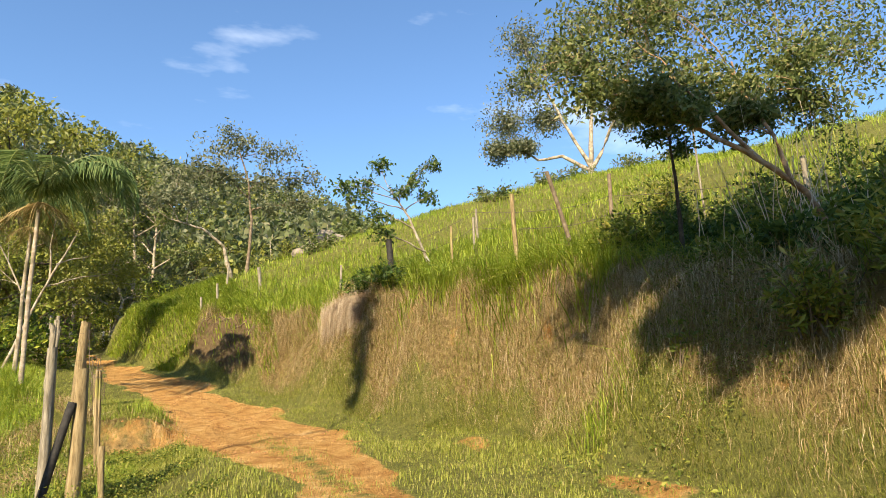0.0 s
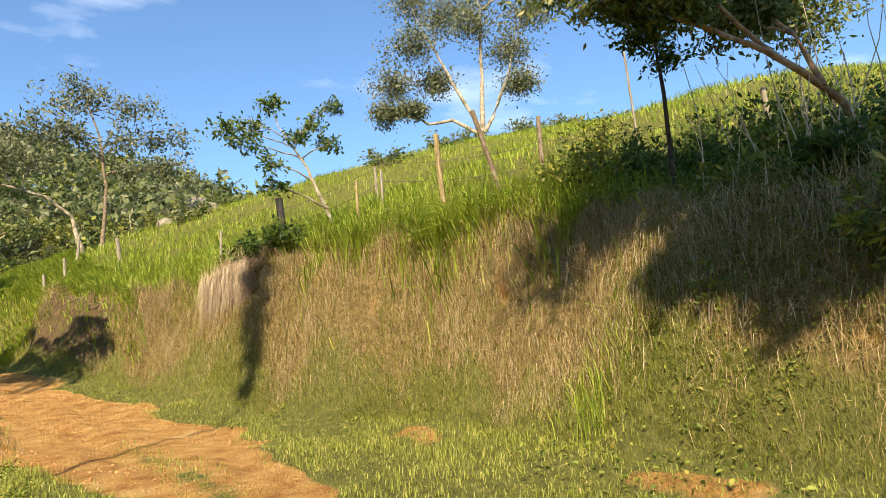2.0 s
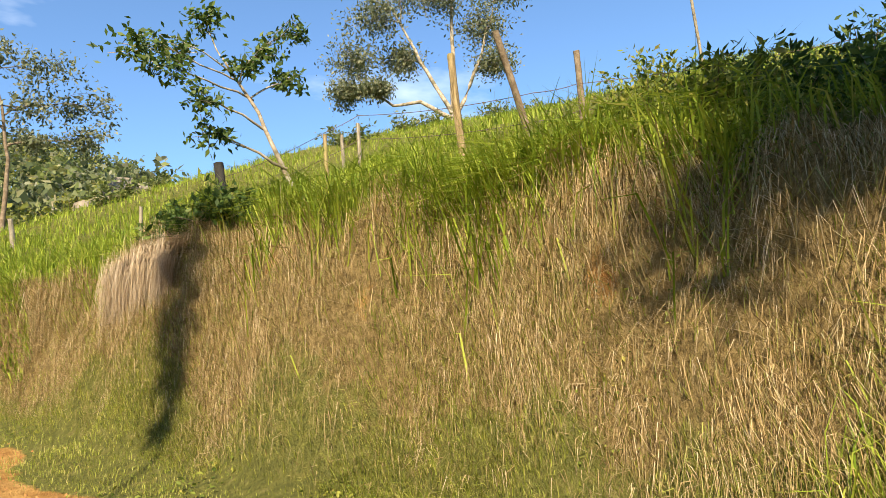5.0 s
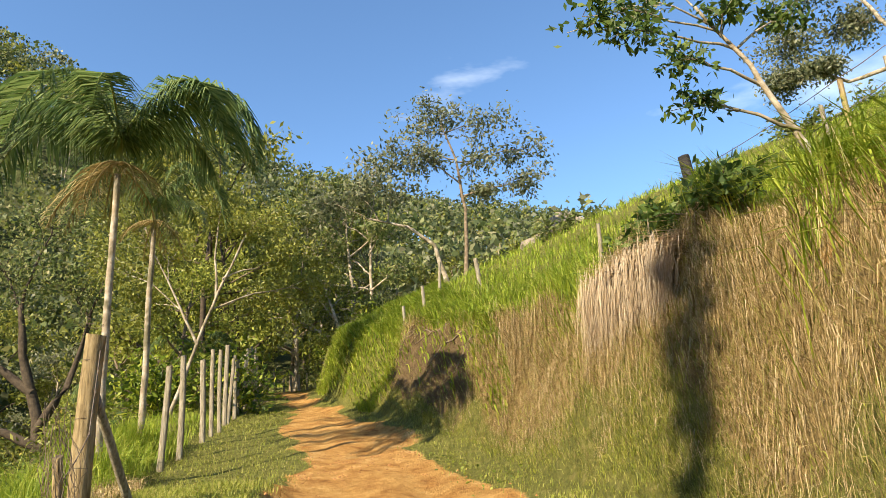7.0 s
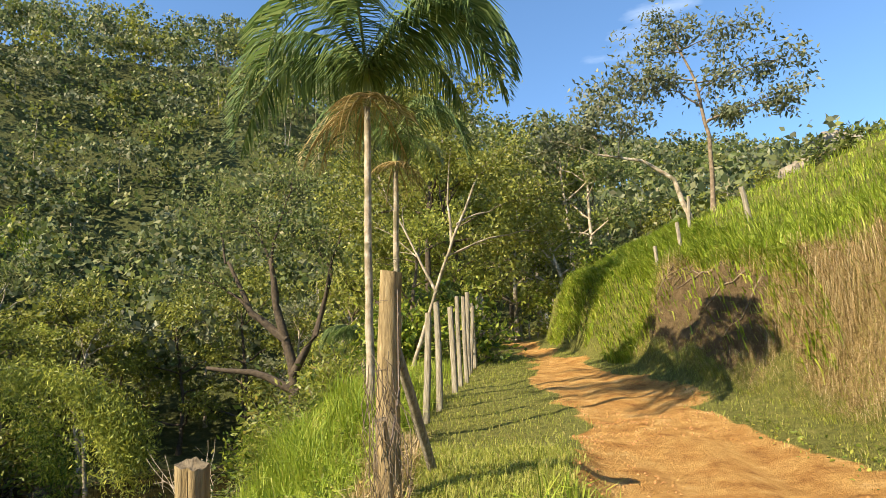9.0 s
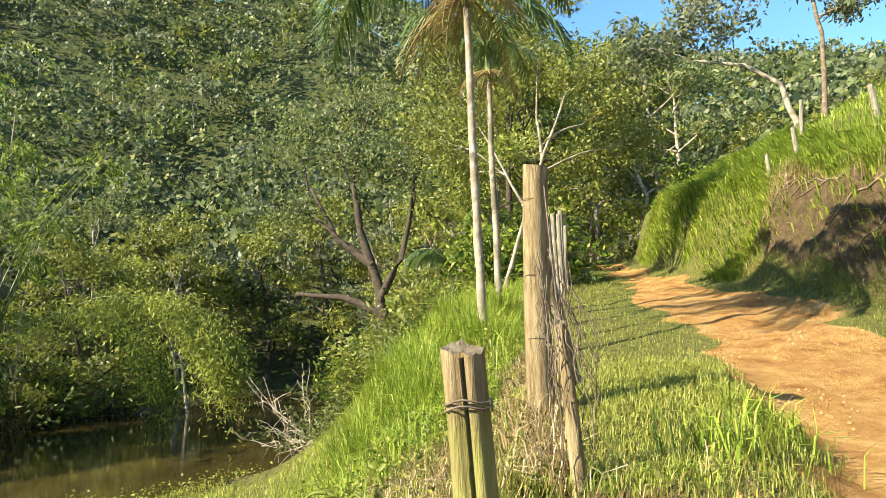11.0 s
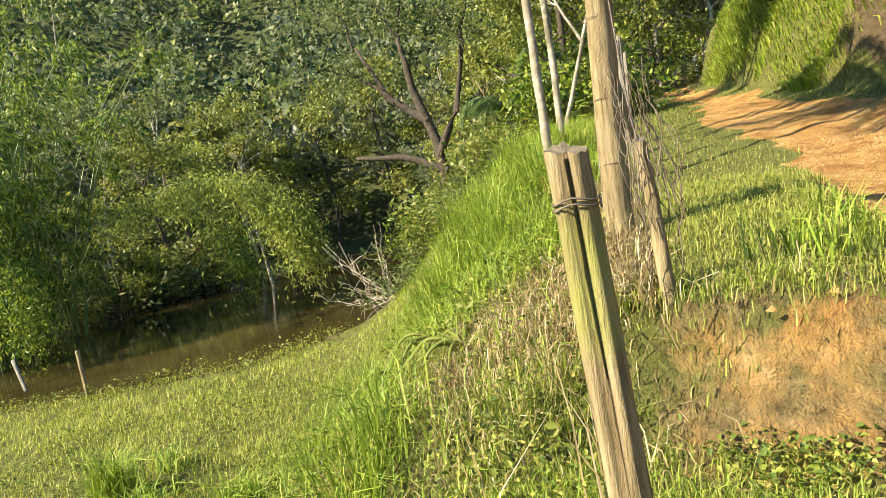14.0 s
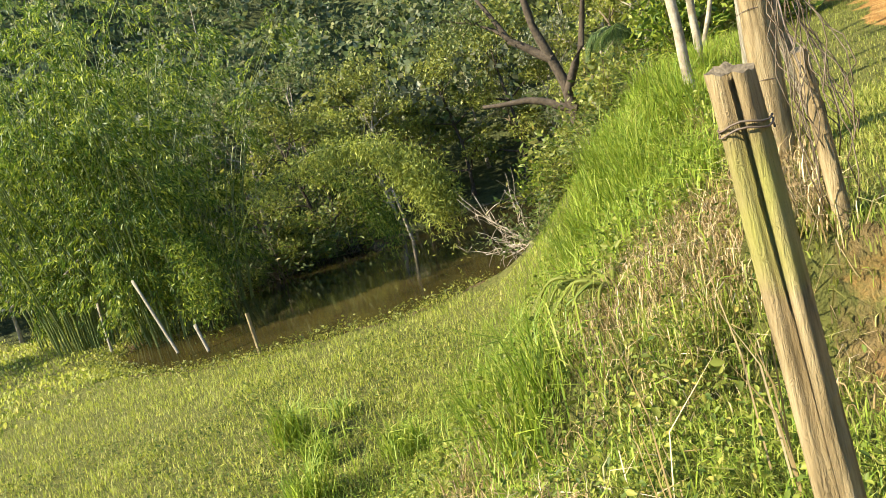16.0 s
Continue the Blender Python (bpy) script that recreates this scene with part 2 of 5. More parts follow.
def road_z(y):
    return np.interp(y, (-8, 0, 4, 7, 10, 14, 20, 27, 35, 45, 60, 100), (-0.75, -0.62, -0.45, -0.2, 0, 0.2, 0.85, 1.85, 2.9, 3.9, 5, 8))


def road_left(y):
    return np.interp(y, (0, 6, 8, 10, 13, 17.3, 20.5, 25, 30, 35, 45, 60), (-2.2, -1.95, -1.9, -2.05, -2.4, -2.85, -3.2, -3.8, -4.4, -5.2, -7.5, -11))


def road_right(y):
    return np.interp(y, (0, 6, 9.7, 14, 17, 19.3, 22, 24.9, 27, 31, 36.5, 45, 60), (-1.1, -0.5, -0.1, 0.35, 0.0, -0.55, -1.2, -1.75, -2.5, -3.5, -4.8, -6.2, -9))


def bank_foot(y):
    return np.interp(y, (-10, 4, 6, 8, 10, 12, 14, 16, 18, 20, 22.6, 25, 27, 28.2, 31, 33, 36, 45, 60), (2.5, 2.1, 2.1, 2.0, 2.1, 1.7, 1.25, 1.0, 0.6, 0.25, -0.45, -1.25, -1.9, -2.25, -3.05, -3.5, -4.3, -5, -7))


def bank_rise(y):
    return np.interp(y, (-10, 0, 6, 9.6, 15.6, 19, 22, 25, 28, 31, 34, 40, 45), (1.6, 2.1, 2.6, 2.75, 3.0, 2.7, 2.35, 2.15, 2.3, 2.4, 2.3, 1.7, 1.2))


def face_width(y):
    return np.interp(y, (21, 24, 28, 31), (1.35, 1.25, 0.95, 0.8))


def fence_x(y):
    return np.interp(y, (5, 12.3, 14.5, 15.7, 21.3, 26, 30.5, 35, 40, 60), (-4.2, -3.95, -4.1, -4.35, -5.5, -5.72, -6.1, -6.6, -7.2, -11))


def slope_foot(y):
    return np.interp(y, (-10, 10, 16, 21, 25, 30, 40, 48, 80), (-9, -9, -9.9, -10.8, -13.7, -16.2, -19, -23, -40))


RIDGE_AZ = (-180, -100, -50, -27, -5, 9, 17, 24, 35, 60, 180)
RIDGE_EL = (12, 26, 28, 26, 20.5, 19.0, 15.5, 12, 8, 6, 12)


def pond_edge(x, y):
    """Metres outside (+) or inside (-) the pond's edge."""
    t = np.clip((y - 31) / 17, 0, 1)
    return np.hypot(x - (-23.5 - 2.5 * t), y - (31 + 17 * t)) - (9.3 - 5.6 * t) + 0.5 * wave(x, y, 3, 5)


def land(x, y):
    x, y = np.asarray(x, float), np.asarray(y, float)
    z0 = road_z(y)
    near = np.exp(-(((x + 2) / 30) ** 2) - ((y - 14) / 40) ** 2)
    foot = bank_foot(y) + near * (0.34 * wave(x * 0.3, y, 1.5, 1) + 0.16 * wave(x, y, 0.6, 2))
    rise = bank_rise(y)
    u = np.clip((x - foot) / face_width(y), 0, 1)
    face = 0.12 * sstep(-0.9, 0, x - foot) + (rise - 0.12) * (0.35 * u + 0.65 * sstep(0, 1, u))
    d = np.maximum(0, x - foot - 0.89 * face_width(y))
    hill = 16 * np.tanh(0.42 * (0.3 + 0.7 * sstep(2, 17, y)) * d / 16) * (1 - 0.85 * sstep(38, 65, y))
    z = z0 + face * (1 - 0.5 * sstep(45, 60, y)) + hill
    # the lower ground beyond the fence
    edge = fence_x(y) - 0.35 - 0.9 * sstep(17, 21, y)
    v = (edge - x) / np.maximum(edge - slope_foot(y), 0.5)
    high = z0 + 0.3 * sstep(0, 1.0, fence_x(y) - x) * sstep(17, 21, y)
    low = -2.55 - 0.08 * sstep(5, 0, pond_edge(x, y)) + 0.12 * wave(x, y, 4, 7) + 0.05 * wave(x, y, 1.1, 8)
    k = sstep(0, 1, v) * (1 - sstep(70, 110, y))
    z = np.where(x < edge + 1.2, np.where(x < edge, high * (1 - k) + low * k, np.where(x < fence_x(y), high, z)), z)
    # the entry below the verge, with its small cut
    step = sstep(14.02, 14.28, y + 0.3 * wave(x, y, 0.8, 3) + 0.1 * wave(x, y, 0.3, 4))
    entry = sstep(-2.4, -3.3, x) * sstep(6, 9, y) * (1 - step)
    z = z - 0.28 * entry + 0.36 * sstep(-2.35, -3.2, x) * step * (1 - sstep(16.5, 21, y)) * (x > edge)
    # pond
    dip = sstep(0.5, -1.2, pond_edge(x, y))
    z = z * (1 - dip) - 3.7 * dip
    # far ridge
    ex, ey = x + 3, y - 8
    r = np.hypot(ex, ey)
    el = np.interp(np.degrees(np.arctan2(ex, ey)), RIDGE_AZ, RIDGE_EL)
    ridge = (150 * np.tan(np.radians(el)) - 17 + 9 * wave(x, y, 45, 11) + 4 * wave(x, y, 19, 12)) * sstep(48, 150, r) * (1 - 0.3 * sstep(190, 500, r))
    z = z + np.maximum(0, ridge - 0.5 * hill * sstep(48, 150, r))
    # ruts, humps and clods
    on = (x > road_left(y)) & (x < road_right(y))
    z = z + near * (0.035 * wave(x, y, 0.9, 14) + 0.02 * wave(x, y, 0.33, 15) + np.where(on, 0.05 * wave(x * 2.2, y * 0.5, 1.0, 16) - 0.035 * np.exp(-(((x - 0.68 * road_left(y) - 0.32 * road_right(y)) / 0.2) ** 2)) - 0.035 * np.exp(-(((x - 0.25 * road_left(y) - 0.75 * road_right(y)) / 0.2) ** 2)), 0))
    z = z + near * sstep(0.1, 0.5, u) * (0.17 * wave(x, y, 0.55, 17) + 0.07 * wave(x, y, 0.24, 18))
    return z

# Mesh helpers
RNG = np.random.default_rng(7)


def raw_mesh(name, verts, quads, mat, smooth=False):
    """A mesh from arrays of corners and of four-cornered faces (a repeated last corner makes a triangle)."""
    verts, quads = np.asarray(verts, np.float32), np.asarray(quads, np.int32)
    tri = quads[:, 2] == quads[:, 3]
    loops = np.concatenate([quads[~tri].ravel(), quads[tri][:, :3].ravel()])
    n4, n3 = int((~tri).sum()), int(tri.sum())
    me = bpy.data.meshes.new(name)
    me.vertices.add(len(verts))
    me.vertices.foreach_set("co", verts.ravel())
    me.loops.add(len(loops))
    me.loops.foreach_set("vertex_index", loops.astype(np.int32))
    me.polygons.add(n4 + n3)
    me.polygons.foreach_set("loop_start", np.concatenate([np.arange(n4) * 4, n4 * 4 + np.arange(n3) * 3]).astype(np.int32))
    me.update(calc_edges=True)
    me.validate()
    if smooth:
        me.shade_smooth()
    me.materials.append(MAT[mat])
    return me


def part_raw(name, geo, mat, parent=None, label="", smooth=False):
    ob = new(name, raw_mesh(name, *geo, mat, smooth))
    if parent is not None:
        ob.parent = parent
    if label:
        ob["label"] = label
    return ob


def join(*geos):
    vs, qs, n = [], [], 0
    for v, q in geos:
        vs.append(np.asarray(v, float).reshape(-1, 3))
        qs.append(np.asarray(q, int).reshape(-1, 4) + n)
        n += len(vs[-1])
    return np.concatenate(vs), np.concatenate(qs)


def tube(points, radii, sides=7, cap=True):
    """A tapered limb along points."""
    p = np.asarray(points, float)
    r = np.broadcast_to(radii, (len(p),))
    t = np.gradient(p, axis=0)
    t /= np.linalg.norm(t, axis=1, keepdims=True) + 1e-9
    ref = np.where(np.abs(t[:, 2:3]) > 0.9, [[1.0, 0, 0]], [[0, 0, 1.0]])
    a = np.cross(t, ref)
    a /= np.linalg.norm(a, axis=1, keepdims=True)
    b = np.cross(t, a)
    ang = np.arange(sides) * 2 * np.pi / sides
    ring = p[:, None] + r[:, None, None] * (np.cos(ang)[None, :, None] * a[:, None] + np.sin(ang)[None, :, None] * b[:, None])
    v = ring.reshape(-1, 3)
    i, j = np.meshgrid(np.arange(len(p) - 1), np.arange(sides), indexing="ij")
    k = (j + 1) % sides
    q = np.stack([i * sides + j, i * sides + k, (i + 1) * sides + k, (i + 1) * sides + j], -1).reshape(-1, 4)
    if cap:
        v = np.concatenate([v, p[-1:]])
        e, s = len(v) - 1, (len(p) - 1) * sides
        q = np.concatenate([q, [[s + n, s + (n + 1) % sides, e, e] for n in range(sides)]])
    return v, q


def bent(a, b, wob=0.08, n=6, sag=0.0, rng=RNG):
    """A crooked line from a to b."""
    a, b = np.asarray(a, float), np.asarray(b, float)
    t = np.linspace(0, 1, n)[:, None]
    length = np.linalg.norm(b - a)
    off = np.cumsum(rng.normal(0, wob * length / n, (n, 3)), 0)
    off -= t * off[-1]
    p = a + (b - a) * t + off
    p[:, 2] += sag * length * np.sin(np.pi * t[:, 0])
    return p


def unit(v):
    return v / (np.linalg.norm(v, axis=-1, keepdims=True) + 1e-9)


def leaves(at, size, rng=RNG, wide=0.42, droop=0.3, along=None):
    """A folded, pointed leaf at each place."""
    at = np.asarray(at, float)
    n = len(at)
    d = rng.normal(size=(n, 3)) if along is None else along + 0.45 * rng.normal(size=(n, 3))
    d = unit(d)
    d[:, 2] -= droop
    d = unit(d)
    s = unit(np.cross(d, rng.normal(size=(n, 3))))
    up = np.cross(s, d)
    L = (size * rng.uniform(0.6, 1.3, n))[:, None]
    w = L * wide
    mid = at + d * L * 0.45
    v = np.stack([at, mid + s * w * 0.5 + up * w * 0.18, at + d * L, mid - s * w * 0.5 + up * w * 0.18], 1).reshape(-1, 3)
    return v, np.arange(4 * n).reshape(-1, 4)


def ovate(at, size, rng=RNG, wide=0.5, droop=0.2):
    """A rounder leaf of two folded halves at each place."""
    at = np.asarray(at, float)
    n = len(at)
    d = unit(rng.normal(size=(n, 3)) * [1, 1, 0.6])
    d[:, 2] -= droop
    d = unit(d)
    s = unit(np.cross(d, np.array([0, 0, 1.0]) + 0.6 * rng.normal(size=(n, 3))))
    up = np.cross(s, d)
    L = (size * rng.uniform(0.5, 1.3, n))[:, None]
    w = L * wide * 0.5
    a, b = at + d * L * 0.3, at + d * L * 0.68
    fold = up * w * 0.45
    v = np.stack([at, at + d * L - up * w * 0.3, a + s * w + fold, b + s * w * 0.85 + fold, a - s * w + fold, b - s * w * 0.85 + fold], 1).reshape(-1, 3)
    k = np.arange(n)[:, None] * 6
    return v, np.concatenate([k + [0, 2, 3, 1], k + [0, 1, 5, 4]])


def blades(at, height, width, lean, rng=RNG, lie=None, tips=0.0):
    """Grass: each blade two pieces, bent over by lean; lie: the way (x, y, z) in which they bend."""
    at = np.asarray(at, float)
    n = len(at)
    h = (np.broadcast_to(height, (n,)) * rng.uniform(0.55, 1.25, n))[:, None]
    ang = rng.uniform(0, 2 * np.pi, n)
    d = np.stack([np.cos(ang), np.sin(ang), np.zeros(n)], 1)
    if lie is not None:
        d = unit(d * 0.55 + np.asarray(lie))
    s = unit(np.cross(d, [0, 0, 1.0]) + 0.3 * rng.normal(size=(n, 3)))
    w = (np.broadcast_to(width, (n,)) * rng.uniform(0.7, 1.3, n))[:, None] * 0.5
    bend = (np.broadcast_to(lean, (n,)) * rng.uniform(0.4, 1.5, n))[:, None]
    up = np.array([0, 0, 1.0])
    m = at + h * 0.55 * unit(up + 0.35 * bend * d)
    tip = m + h * 0.5 * unit(up * (1 - 0.9 * bend + tips) + d * bend * 1.2)
    v = np.stack([at - s * w, at + s * w, m + s * w * 0.8, m - s * w * 0.8, tip], 1).reshape(-1, 3)
    k = np.arange(n)[:, None] * 5
    q = np.concatenate([k + [0, 1, 2, 3], k + [3, 2, 4, 4]])
    return v, q


def on_land(x, y, sink=0.01):
    return np.stack([x, y, land(x, y) - sink], 1)


def thing(name, label, category, place=(0, 0, 0), group="", kind=""):
    ob = new(name)
    ob.location = place
    return tagged(ob, label, category, group, kind)


# Ground, one sheet to the horizon
def spread(fine0, fine1, step, far, grow=1.13):
    a = list(np.arange(fine0, fine1, step))
    s, hi, lo = step, a[-1], a[0]
    while hi < far or lo > -far:
        s = min(s * grow, 400)
        hi, lo = hi + s, lo - s
        a = [lo] + a + [hi]
    return np.array(a)


gx, gy = spread(-8, 5.5, 0.13, 3000), spread(-2, 34, 0.16, 3000)
GX, GY = np.meshgrid(gx, gy)
GZ = land(GX, GY)
nx, ny = len(gx), len(gy)
ij = (np.arange(ny - 1)[:, None] * nx + np.arange(nx - 1)[None]).ravel()
ground = new("ground", raw_mesh("ground", np.stack([GX, GY, GZ], -1).reshape(-1, 3), np.stack([ij, ij + 1, ij + nx + 1, ij + nx], 1), "ground", True))
tagged(ground, "grassy hillside ground with an orange clay track", "ground", kind="structure")


def bare_patch(x, y):
    """Spots of the cut where the clay shows."""
    h = bank_foot(y) + face_width(y)
    return np.clip(sum(np.exp(-(((x - h + dx) / rx) ** 2) - ((y - py) / ry) ** 2) for py, dx, rx, ry in ((9.5, 0.45, 0.32, 0.45), (12.2, 0.5, 0.3, 0.35), (14.0, 0.35, 0.22, 0.4), (7.6, 0.55, 0.25, 0.4), (5.0, 0.7, 0.3, 0.5), (10.7, 0.95, 0.25, 0.3), (18.4, 0.5, 0.25, 0.5))), 0, 1)


def clay_share(x, y):
    l, r = road_left(y), road_right(y)
    inside = np.minimum(x - l, r - x) + 0.3 * wave(x, y, 0.8, 21) + 0.25 * wave(x, y, 2.5, 22)
    road = np.where((y > 5.2) & (y < 47), sstep(-0.35, 0.35, inside), 0)
    mid = np.exp(-(((x - 0.55 * l - 0.45 * r) / 0.35) ** 2)) * (1 - sstep(11, 15, y)) * 0.55
    trail = sstep(0.6, 0.1, np.abs(x + 1.75 + 0.1 * (y - 5))) * sstep(3.5, 5.2, y) * (1 - sstep(7, 8, y))
    foot = sstep(0.5, 0.15, np.abs(x - bank_foot(y) + 0.5)) * sstep(0.1, 0.7, wave(x, y, 1.4, 23)) * 0.55 * (y < 40)
    cut = sstep(0.5, 0.25, np.abs(y - 14.0)) * sstep(-4.3, -4.0, x) * sstep(-2.3, -2.8, x) * 0.47
    bare = bare_patch(x, y) * (0.38 + 0.3 * wave(x * 2, y * 2, 0.5, 65))
    return np.clip(np.maximum(road * (1 - mid), 0) + trail * 0.8 + foot + cut + bare, 0, 1)


def straw_share(x, y):
    u = (x - bank_foot(y)) / face_width(y)
    return sstep(0.05, 0.65, u) * (1 - sstep(1.0, 1.35, u)) * sstep(30, 26, y) + 0.55 * sstep(0.5, 0.25, np.abs(y - 14.0)) * sstep(-4.3, -4.0, x) * sstep(-2.3, -2.8, x)


def wet_share(x, y):
    u = (x - bank_foot(y)) / face_width(y)
    return sstep(0.05, 0.3, u) * (1 - sstep(0.85, 1.1, u)) * sstep(22.2, 23.2, y + 0.4 * wave(x, y, 0.6, 52)) * (1 - sstep(26.3, 27.6, y + 0.4 * wave(x, y, 0.6, 52))) * 0.8 + sstep(1.2, 0.2, pond_edge(x, y))


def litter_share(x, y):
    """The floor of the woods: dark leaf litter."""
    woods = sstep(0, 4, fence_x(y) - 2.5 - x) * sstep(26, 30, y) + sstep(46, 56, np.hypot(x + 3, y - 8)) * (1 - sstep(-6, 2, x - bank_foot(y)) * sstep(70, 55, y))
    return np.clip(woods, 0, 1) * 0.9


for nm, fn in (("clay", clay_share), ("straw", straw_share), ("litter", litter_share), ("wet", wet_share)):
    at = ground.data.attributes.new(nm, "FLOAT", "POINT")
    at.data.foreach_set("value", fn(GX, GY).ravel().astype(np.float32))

# Pond
px, py = np.meshgrid(np.linspace(-36, -12, 25), np.linspace(20, 54, 35))
ij = (np.arange(34)[:, None] * 25 + np.arange(24)[None]).ravel()
pond = new("water", raw_mesh("water", np.stack([px, py, 0 * px - 2.78], -1).reshape(-1, 3), np.stack([ij, ij + 1, ij + 26, ij + 25], 1), "pond"))
tagged(pond, "still murky brown pond water below the slope", "water", kind="structure")


def scatter(n, x0, x1, y0, y1, keep, rng=RNG):
    x, y = rng.uniform(x0, x1, n), rng.uniform(y0, y1, n)
    k = rng.uniform(size=n) < np.clip(keep(x, y), 0, 1)
    return x[k], y[k]


def grass(name, label, geos, mat):
    ob = part_raw(name, join(*geos), mat)
    return tagged(ob, label, "grass", kind="stuff")


def scatter_bank(n, y0, y1, u0, u1, keep, rng=RNG):
    """As scatter, along the bank: u runs from its foot (0) to its lip (1)."""
    y, u = rng.uniform(y0, y1, n), rng.uniform(u0, u1, n)
    x = bank_foot(y) + face_width(y) * u
    k = rng.uniform(size=n) < np.clip(keep(x, y), 0, 1)
    return x[k], y[k]


def bank_u(x, y):
    return (x - bank_foot(y)) / face_width(y)


# Short turf on the verges, the entry and the foot of the bank
def turf_keep(x, y):
    u = bank_u(x, y)
    return (1 - clay_share(x, y) * 1.15) * (u < 0.35) * (x > fence_x(y) - 1.2) * (0.45 + 0.55 * sstep(-0.5, 0.4, wave(x, y, 1.1, 31)))


x, y = scatter(115000, -5.5, 2.8, 3.5, 17, turf_keep)
g1 = blades(on_land(x, y), 0.09 + 0.05 * wave(x, y, 0.7, 32), 0.0075, 0.8)
x, y = scatter(52000, -7.0, 1.4, 15.5, 34, turf_keep)
g2 = blades(on_land(x, y), 0.10, 0.008, 0.9)
x, y = scatter(26000, -5.2, 2.6, -1, 4, turf_keep)
g3 = blades(on_land(x, y), 0.11, 0.010, 0.9)
x, y = scatter(42000, -5.0, -2.0, 11, 18, lambda x, y: (1 - clay_share(x, y) * 1.3) * (x > fence_x(y) - 1.0))
g4 = blades(on_land(x, y), 0.10, 0.006, 0.8)
grass("short_grass", "short yellow-green grass on the verges", (g1, g2, g3, g4), "turf")

# Field below, by the pond
def field_keep(x, y):
    return (x < slope_foot(y) + 2.5) * (pond_edge(x, y) > 0.1) * (0.5 + 0.5 * sstep(-0.4, 0.3, wave(x, y, 1.6, 33)))


x, y = scatter(120000, -28, -7, 9, 26, lambda x, y: field_keep(x, y) * np.clip(12 / np.hypot(x + 4, y - 10), 0.25, 1) ** 1.2)
g1 = blades(on_land(x, y), 0.17, 0.015, 0.8)
x, y = scatter(16000, -50, -24, 12, 30, field_keep)
g2 = blades(on_land(x, y), 0.22, 0.07, 0.9)
grass("field_grass", "short bright grass on the low field", (g1, g2), "field")

# Lush grass over the lip and the hill
def hill_keep(x, y):
    u = bank_u(x, y)
    return sstep(0.85, 1.2, u) * (0.25 + 0.75 * sstep(6.5, 11, y))


x, y = scatter(75000, -3, 9, 2, 30, lambda x, y: hill_keep(x, y) * np.exp(-np.maximum(0, bank_u(x, y) - 1.6) / 2.2))
g1 = blades(on_land(x, y), 0.5 + 0.15 * wave(x, y, 1.2, 34), 0.02, 0.8, lie=(-0.35, 0, 0))
x, y = scatter(75000, -4, 36, -2, 42, lambda x, y: hill_keep(x, y) * (0.35 + 0.65 * sstep(-0.5, 0.5, wave(x, y, 1.5, 35))))
g2 = blades(on_land(x, y), 0.36 + 0.14 * wave(x, y, 2.0, 36), 0.026, 0.8)
x, y = scatter(45000, -4.5, 0.8, 21, 36, lambda x, y: sstep(0.3 - 0.4 * sstep(25, 28, y), 0.6 - 0.4 * sstep(25, 28, y), bank_u(x, y)) * (1 - wet_share(x, y) * 1.1))
g3 = blades(on_land(x, y), 0.38, 0.03, 1.0, lie=(-0.6, 0, 0))
grass("hill_grass", "tall lush green grass on the hillside", (g1, g2, g3), "lush")

# Dry straw hanging over the bank's face
def face_keep(x, y):
    u = bank_u(x, y)
    return sstep(0.0, 0.7, u) * (1 - sstep(1.1, 1.3, u)) * (1 - 0.7 * clay_share(x, y)) * (1 - 0.95 * sstep(0.3, 0.6, wet_share(x, y))) * (0.2 + 0.8 * sstep(-0.5, 0.3, 0.7 * wave(x, y, 0.8, 37) + 0.9 * wave(x, y, 0.3, 40))) * (0.75 + 0.25 * sstep(6, 8.5, y)) * (1 - 0.6 * bare_patch(x, y))


def straw(x, y, length, width):
    """Dead stems that lie down the face, tips downward."""
    n = len(x)
    a = on_land(x, y, -0.02)
    L = length * RNG.uniform(0.4, 1.3, n)
    dx = -RNG.uniform(0.08, 0.5, n)
    dy = RNG.normal(0, 0.36, n) + 0.45 * wave(x * 1.3, y, 0.4, 61)
    mid = a + np.stack([dx * 0.55 * L, dy * L * 0.5, RNG.uniform(-0.1, 0.35, n) * L], 1)
    tip = a + np.stack([dx * L * 0.9, dy * L, -RNG.uniform(0.25, 0.9, n) * L], 1)
    tip[:, 2] = np.maximum(tip[:, 2], land(tip[:, 0], tip[:, 1]) + 0.02)
    mid[:, 2] = np.maximum(mid[:, 2], land(mid[:, 0], mid[:, 1]) + 0.04)
    s = np.stack([RNG.normal(0, 0.3, n), np.ones(n), RNG.normal(0, 0.3, n)], 1) * (width * RNG.uniform(0.6, 1.4, n))[:, None] * 0.5
    v = np.stack([a - s, a + s, mid + s * 0.8, mid - s * 0.8, tip], 1).reshape(-1, 3)
    k = np.arange(n)[:, None] * 5
    return v, np.concatenate([k + [0, 1, 2, 3], k + [3, 2, 4, 4]])


